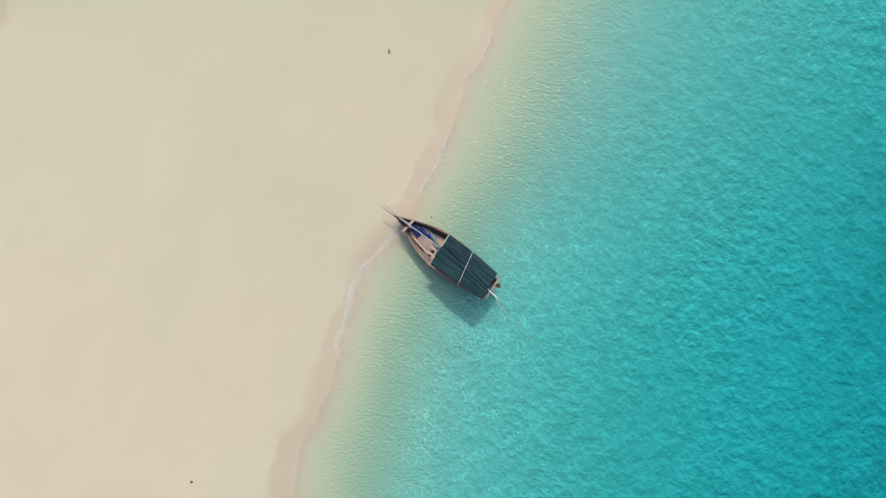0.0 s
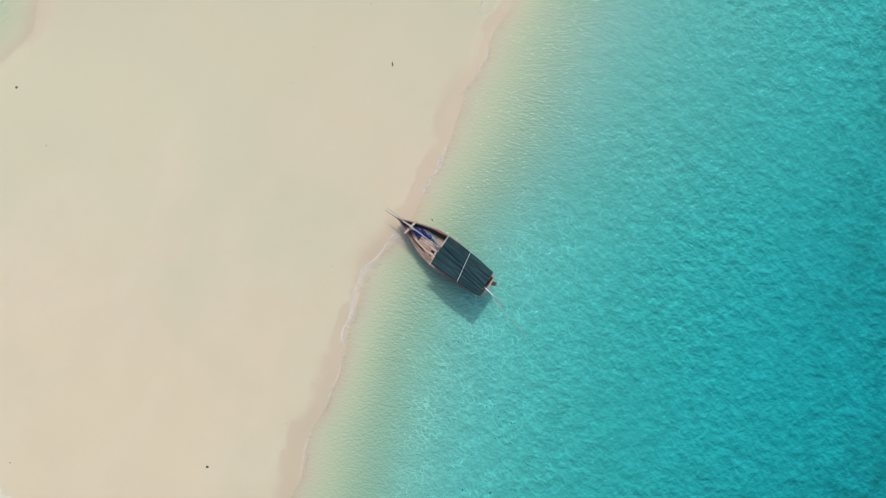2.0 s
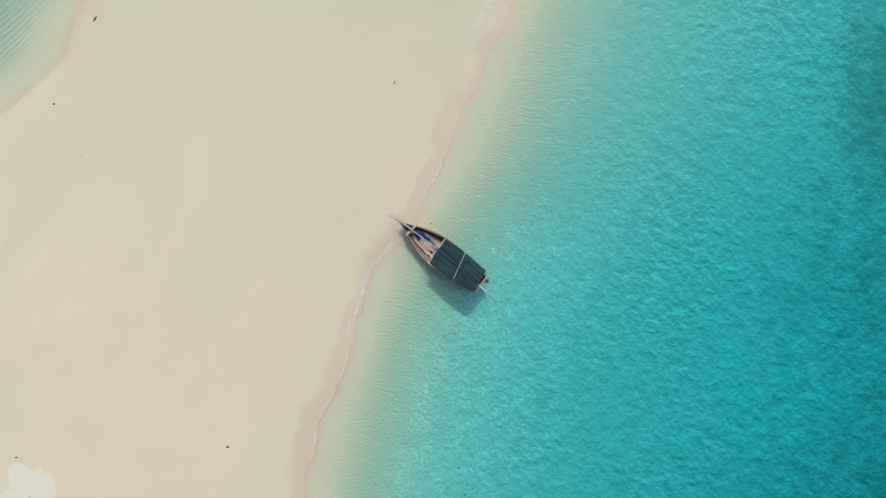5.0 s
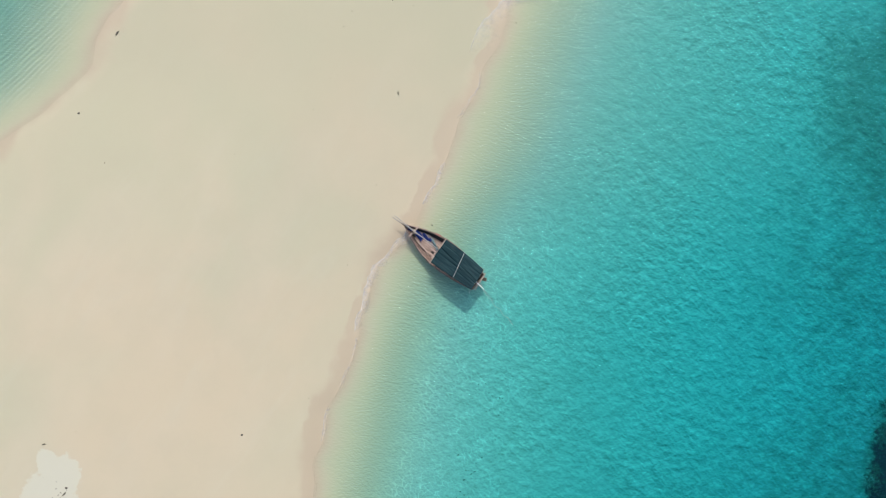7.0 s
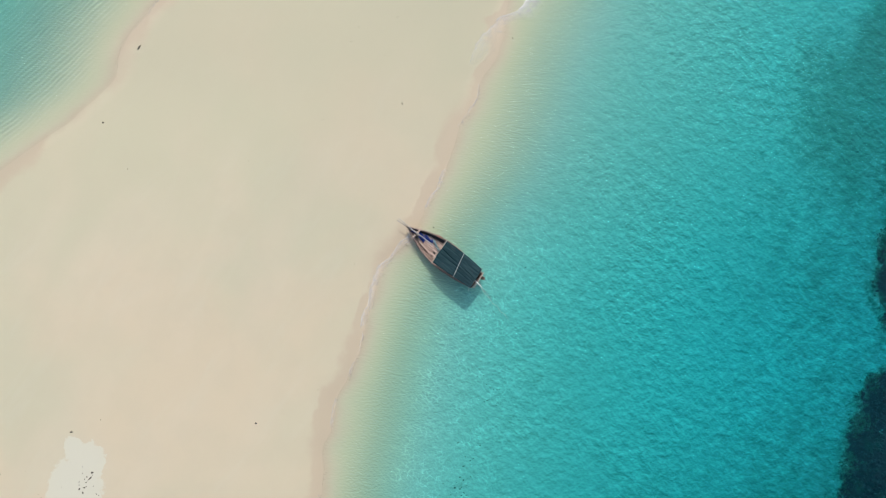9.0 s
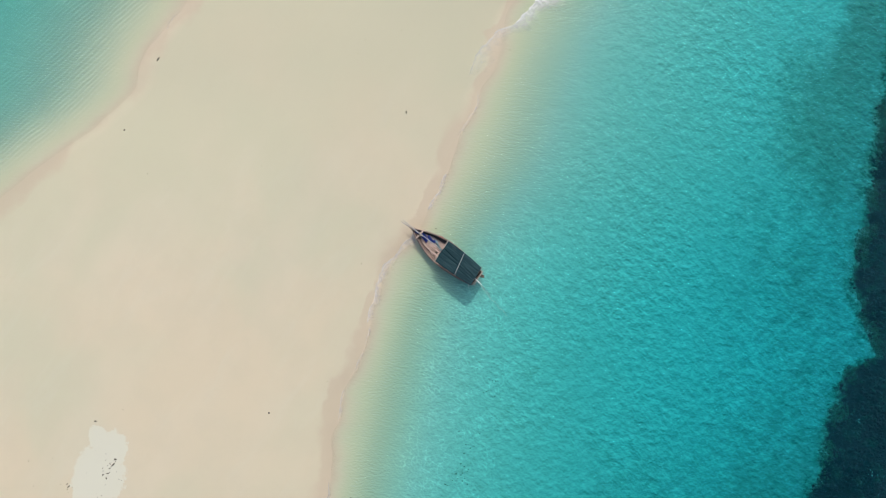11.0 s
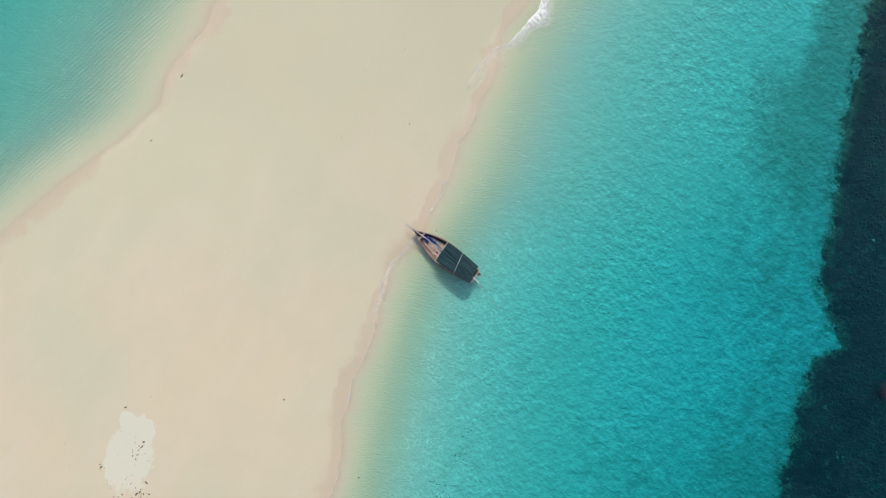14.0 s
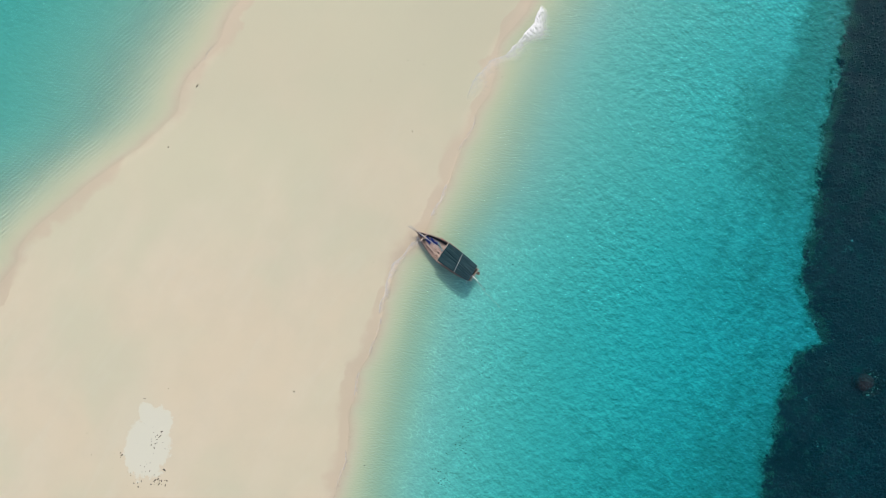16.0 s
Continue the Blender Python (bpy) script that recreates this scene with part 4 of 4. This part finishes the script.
on_boat("tarpaulin", heap(1.15, 0.50, 0.34, 3.0, BLUE, "tarpaulin"), 2.88, -0.10, DECK, -14, "crumpled deep blue plastic sheet on the foredeck", "tarpaulin")
on_boat("tarpaulin", heap(0.85, 0.36, 0.24, 9.0, BLUE, "tarpaulin"), 2.25, -0.36, DECK, -24, "torn blue plastic sheet beside the poles", "tarpaulin")
on_boat("tarpaulin", heap(0.42, 0.26, 0.22, 8.0, BLUE, "tarpaulin"), 3.86, -0.03, 0.36, 10, "small folded blue sheet in the bow", "tarpaulin")
on_boat("bundle", mesh("bundle", *lump((0.20, 0.15, 0.15), 7, 3), DRIFT, True), 3.2, 0.22, DECK, 10, "dark bundle behind the bow beam", "bundle")
on_boat("bundle", mesh("bundle", *lump((0.26, 0.18, 0.17), 9, 3), DRIFT, True), -3.72, -0.30, DECK, 60, "dark bundle stowed at the stern", "bundle")
on_boat("bundle", mesh("bundle", *lump((0.16, 0.12, 0.13), 11, 3), BLUE, True), -4.0, 0.12, DECK, 20, "blue bundle stowed at the stern", "bundle")
on_boat("cloth", heap(1.25, 0.22, 0.20, 5.0, CLOTH, "cloth"), 1.16, -0.32, DECK + 0.10, -26, "faded teal cloth hanging below the front cross pole", "cloth")
on_boat("cloth", heap(0.60, 0.20, 0.10, 6.0, RED_CLOTH, "cloth"), 1.40, -1.20, 0.70, 10, "faded red cloth drying on the rail", "cloth")
on_boat("oar", mesh("oar", *pole((-0.9, 0, 0.05), (0.9, 0, 0.05), 0.035, 0.03), POLE_WOOD), 2.05, -0.50, DECK + 0.06, -12, "peeled wooden pole lying on the deck", "pole")
on_boat("oar", mesh("oar", *pole((-1.0, 0, 0.05), (1.0, 0, 0.05), 0.03, 0.028), GREY_WOOD), 2.0, -0.66, DECK + 0.06, -16, "grey wooden pole lying along the side", "pole")
on_boat("bundle", mesh("bundle", *lump((0.24, 0.17, 0.16), 4, 3), BLUE, True), 1.75, -0.40, DECK, 30, "small blue bundle on the foredeck", "bundle")
for x, y, turn, material, label in ((-3.95, 0.50, 20, BLUE, "blue plastic fuel can at the stern"), (-4.0, -0.55, -30, DRIFT, "dark fuel can at the stern")):
    can = tagged(new("fuel_can"), label, "can")
    can.matrix_world = BOAT @ pose(x, y, DECK, 0, 0, turn)
    part("body", jerry_can(material), can)
    part("cap", mesh("cap", *tube([(0.10, 0.04, 0.38), (0.10, 0.04, 0.44)], [0.035, 0.035], 10), WHITE), can)
    part("grip", mesh("grip", *tube([(-0.10, 0, 0.39), (-0.09, 0, 0.45), (0.0, 0, 0.46), (0.02, 0, 0.39)], [0.018] * 4, 6), material), can)
on_boat("cloth", heap(0.62, 0.20, 0.14, 12.0, WHITE, "cloth"), -0.9, 1.05, 0.42, -4, "white and blue cloth stowed beside the rail", "cloth")
on_boat("cloth", heap(0.35, 0.18, 0.16, 14.0, BLUE, "cloth"), -1.4, 1.02, 0.42, -4, "blue cloth stowed beside the rail", "cloth")


# ---- flotsam on the sand and sea bed ----
def twig(length, seed):
    random.seed(seed)
    pts, x, y = [], -length / 2, 0.0
    for k in range(6):
        pts.append((x, y, 0.02 + random.uniform(0, 0.02)))
        x, y = x + length / 5, y + random.uniform(-0.14, 0.14) * length
    verts, faces = tube(pts, [length * 0.10, length * 0.14, length * 0.11, length * 0.12, length * 0.07, length * 0.04], 7, 0.3)
    more, extra = tube([pts[2], (pts[2][0] + 0.12 * length, pts[2][1] + 0.22 * length, 0.04), (pts[2][0] + 0.24 * length, pts[2][1] + 0.30 * length, 0.02)], [length * 0.05, length * 0.06, length * 0.02], 6, 0.2)
    faces = list(faces) + [tuple(i + len(verts) for i in f) for f in extra]
    return mesh("driftwood", list(verts) + list(more), faces, DRIFT, True)


def lay(name, data, x, y, turn, label, category, group=""):
    ob = new(name, data)
    ob.matrix_world = pose(x, y, ground_at(x, y) - 0.005, 0, 0, turn)
    return tagged(ob, label, category, group)


TWIGS = [twig(0.36, 1), twig(0.36, 2), twig(0.36, 3)]
TUFTS = [mesh("weed_tuft", *lump((0.13, 0.10, 0.06), s, 2, 0.9), DRIFT, True) for s in (1, 2, 3, 4)]
# larger pieces, lying singly on the bare sand
for k, (x, y, big, turn) in enumerate(((-3.49, 16.56, 1.25, 100), (-30.4, 22.37, 1.7, 60), (-36.06, -16.4, 1.2, 5), (-4.0, 25.4, 0.7, 40), (-35.3, -25.1, 0.9, 70))):
    ob = lay("driftwood", TWIGS[k % 3], x, y, turn, "dark piece of driftwood lying on bare sand", "driftwood")
    ob.scale = (big * 0.8,) * 3
for k, (x, y, big) in enumerate(((-18.0, -15.67, 1.35), (-33.9, 14.6, 1.25), (-31.17, 9.78, 0.7), (-9.86, 17.8, 0.5), (-11.49, 14.84, 0.6), (-8.28, 0.16, 0.55), (-5.58, 7.77, 0.45), (-7.9, 24.29, 0.6),
                                 (-2.07, 24.95, 0.5), (-8.69, 22.8, 0.6), (-5.26, 21.4, 0.45), (-8.02, 13.27, 0.4), (-18.9, 10.6, 0.4), (-11.9, -12.4, 0.45), (-0.29, 3.98, 1.0), (7.84, 23.6, 1.0), (-9.4, -24.9, 1.2), (-33.2, -15.2, 0.6))):
    ob = lay("weed_tuft", TUFTS[k % 4], x, y, k * 47, "small dark tuft of dried weed" if k < 14 else "dark tuft of weed in shallow water", "seaweed")
    ob.scale = (big * 0.62,) * 3
# litter of weed round the dry sand
random.seed(21)
group = "weed scraps round the dry sand"
for k in range(92):
    cx, cy, spread = random.choice(((-34.3, -26.4, 0.42), (-34.3, -26.4, 0.42), (-34.3, -26.4, 0.42), (-33.9, -26.0, 0.5), (-36.5, -26.2, 0.5), (-36.5, -26.2, 0.5), (-37.6, -25.3, 0.4),
                                    (-39.2, -23.0, 0.5), (-34.7, -21.3, 0.5), (-34.7, -21.3, 0.5), (-34.6, -20.2, 0.7), (-36.0, -24.6, 0.4), (-36.0, -21.5, 2.8)))
    x, y = random.gauss(cx, spread), random.gauss(cy, spread * 0.8)
    ob = lay("weed_tuft", TUFTS[k % 4], x, y, random.uniform(0, 360), "scrap of dark dried weed on pale sand", "seaweed", group)
    s = random.choice((0.14, 0.18, 0.25, 0.3, 0.35, 0.55, 0.75))
    ob.scale = (s * random.uniform(0.9, 2.4), s, s)
# weed clumps on the sea bed
group = "weed clumps on the sea bed"
for k in range(58):
    cx, cy, spread = random.choice(((2.0, -22.6, 0.8), (2.0, -22.6, 0.8), (0.0, -26.6, 0.8), (0.0, -26.6, 0.8), (6.2, -13.2, 1.0), (3.9, -19.2, 1.2), (10, -9, 6)))
    x, y = random.gauss(cx, spread), random.gauss(cy, spread)
    if ground_at(x, y) > -0.3:
        continue
    ob = lay("weed_clump", TUFTS[k % 4], x, y, random.uniform(0, 360), "dark clump of weed on the sandy sea bed", "seaweed", group)
    s = random.uniform(0.25, 0.62)
    ob.scale = (s * random.uniform(0.8, 1.5), s, s)
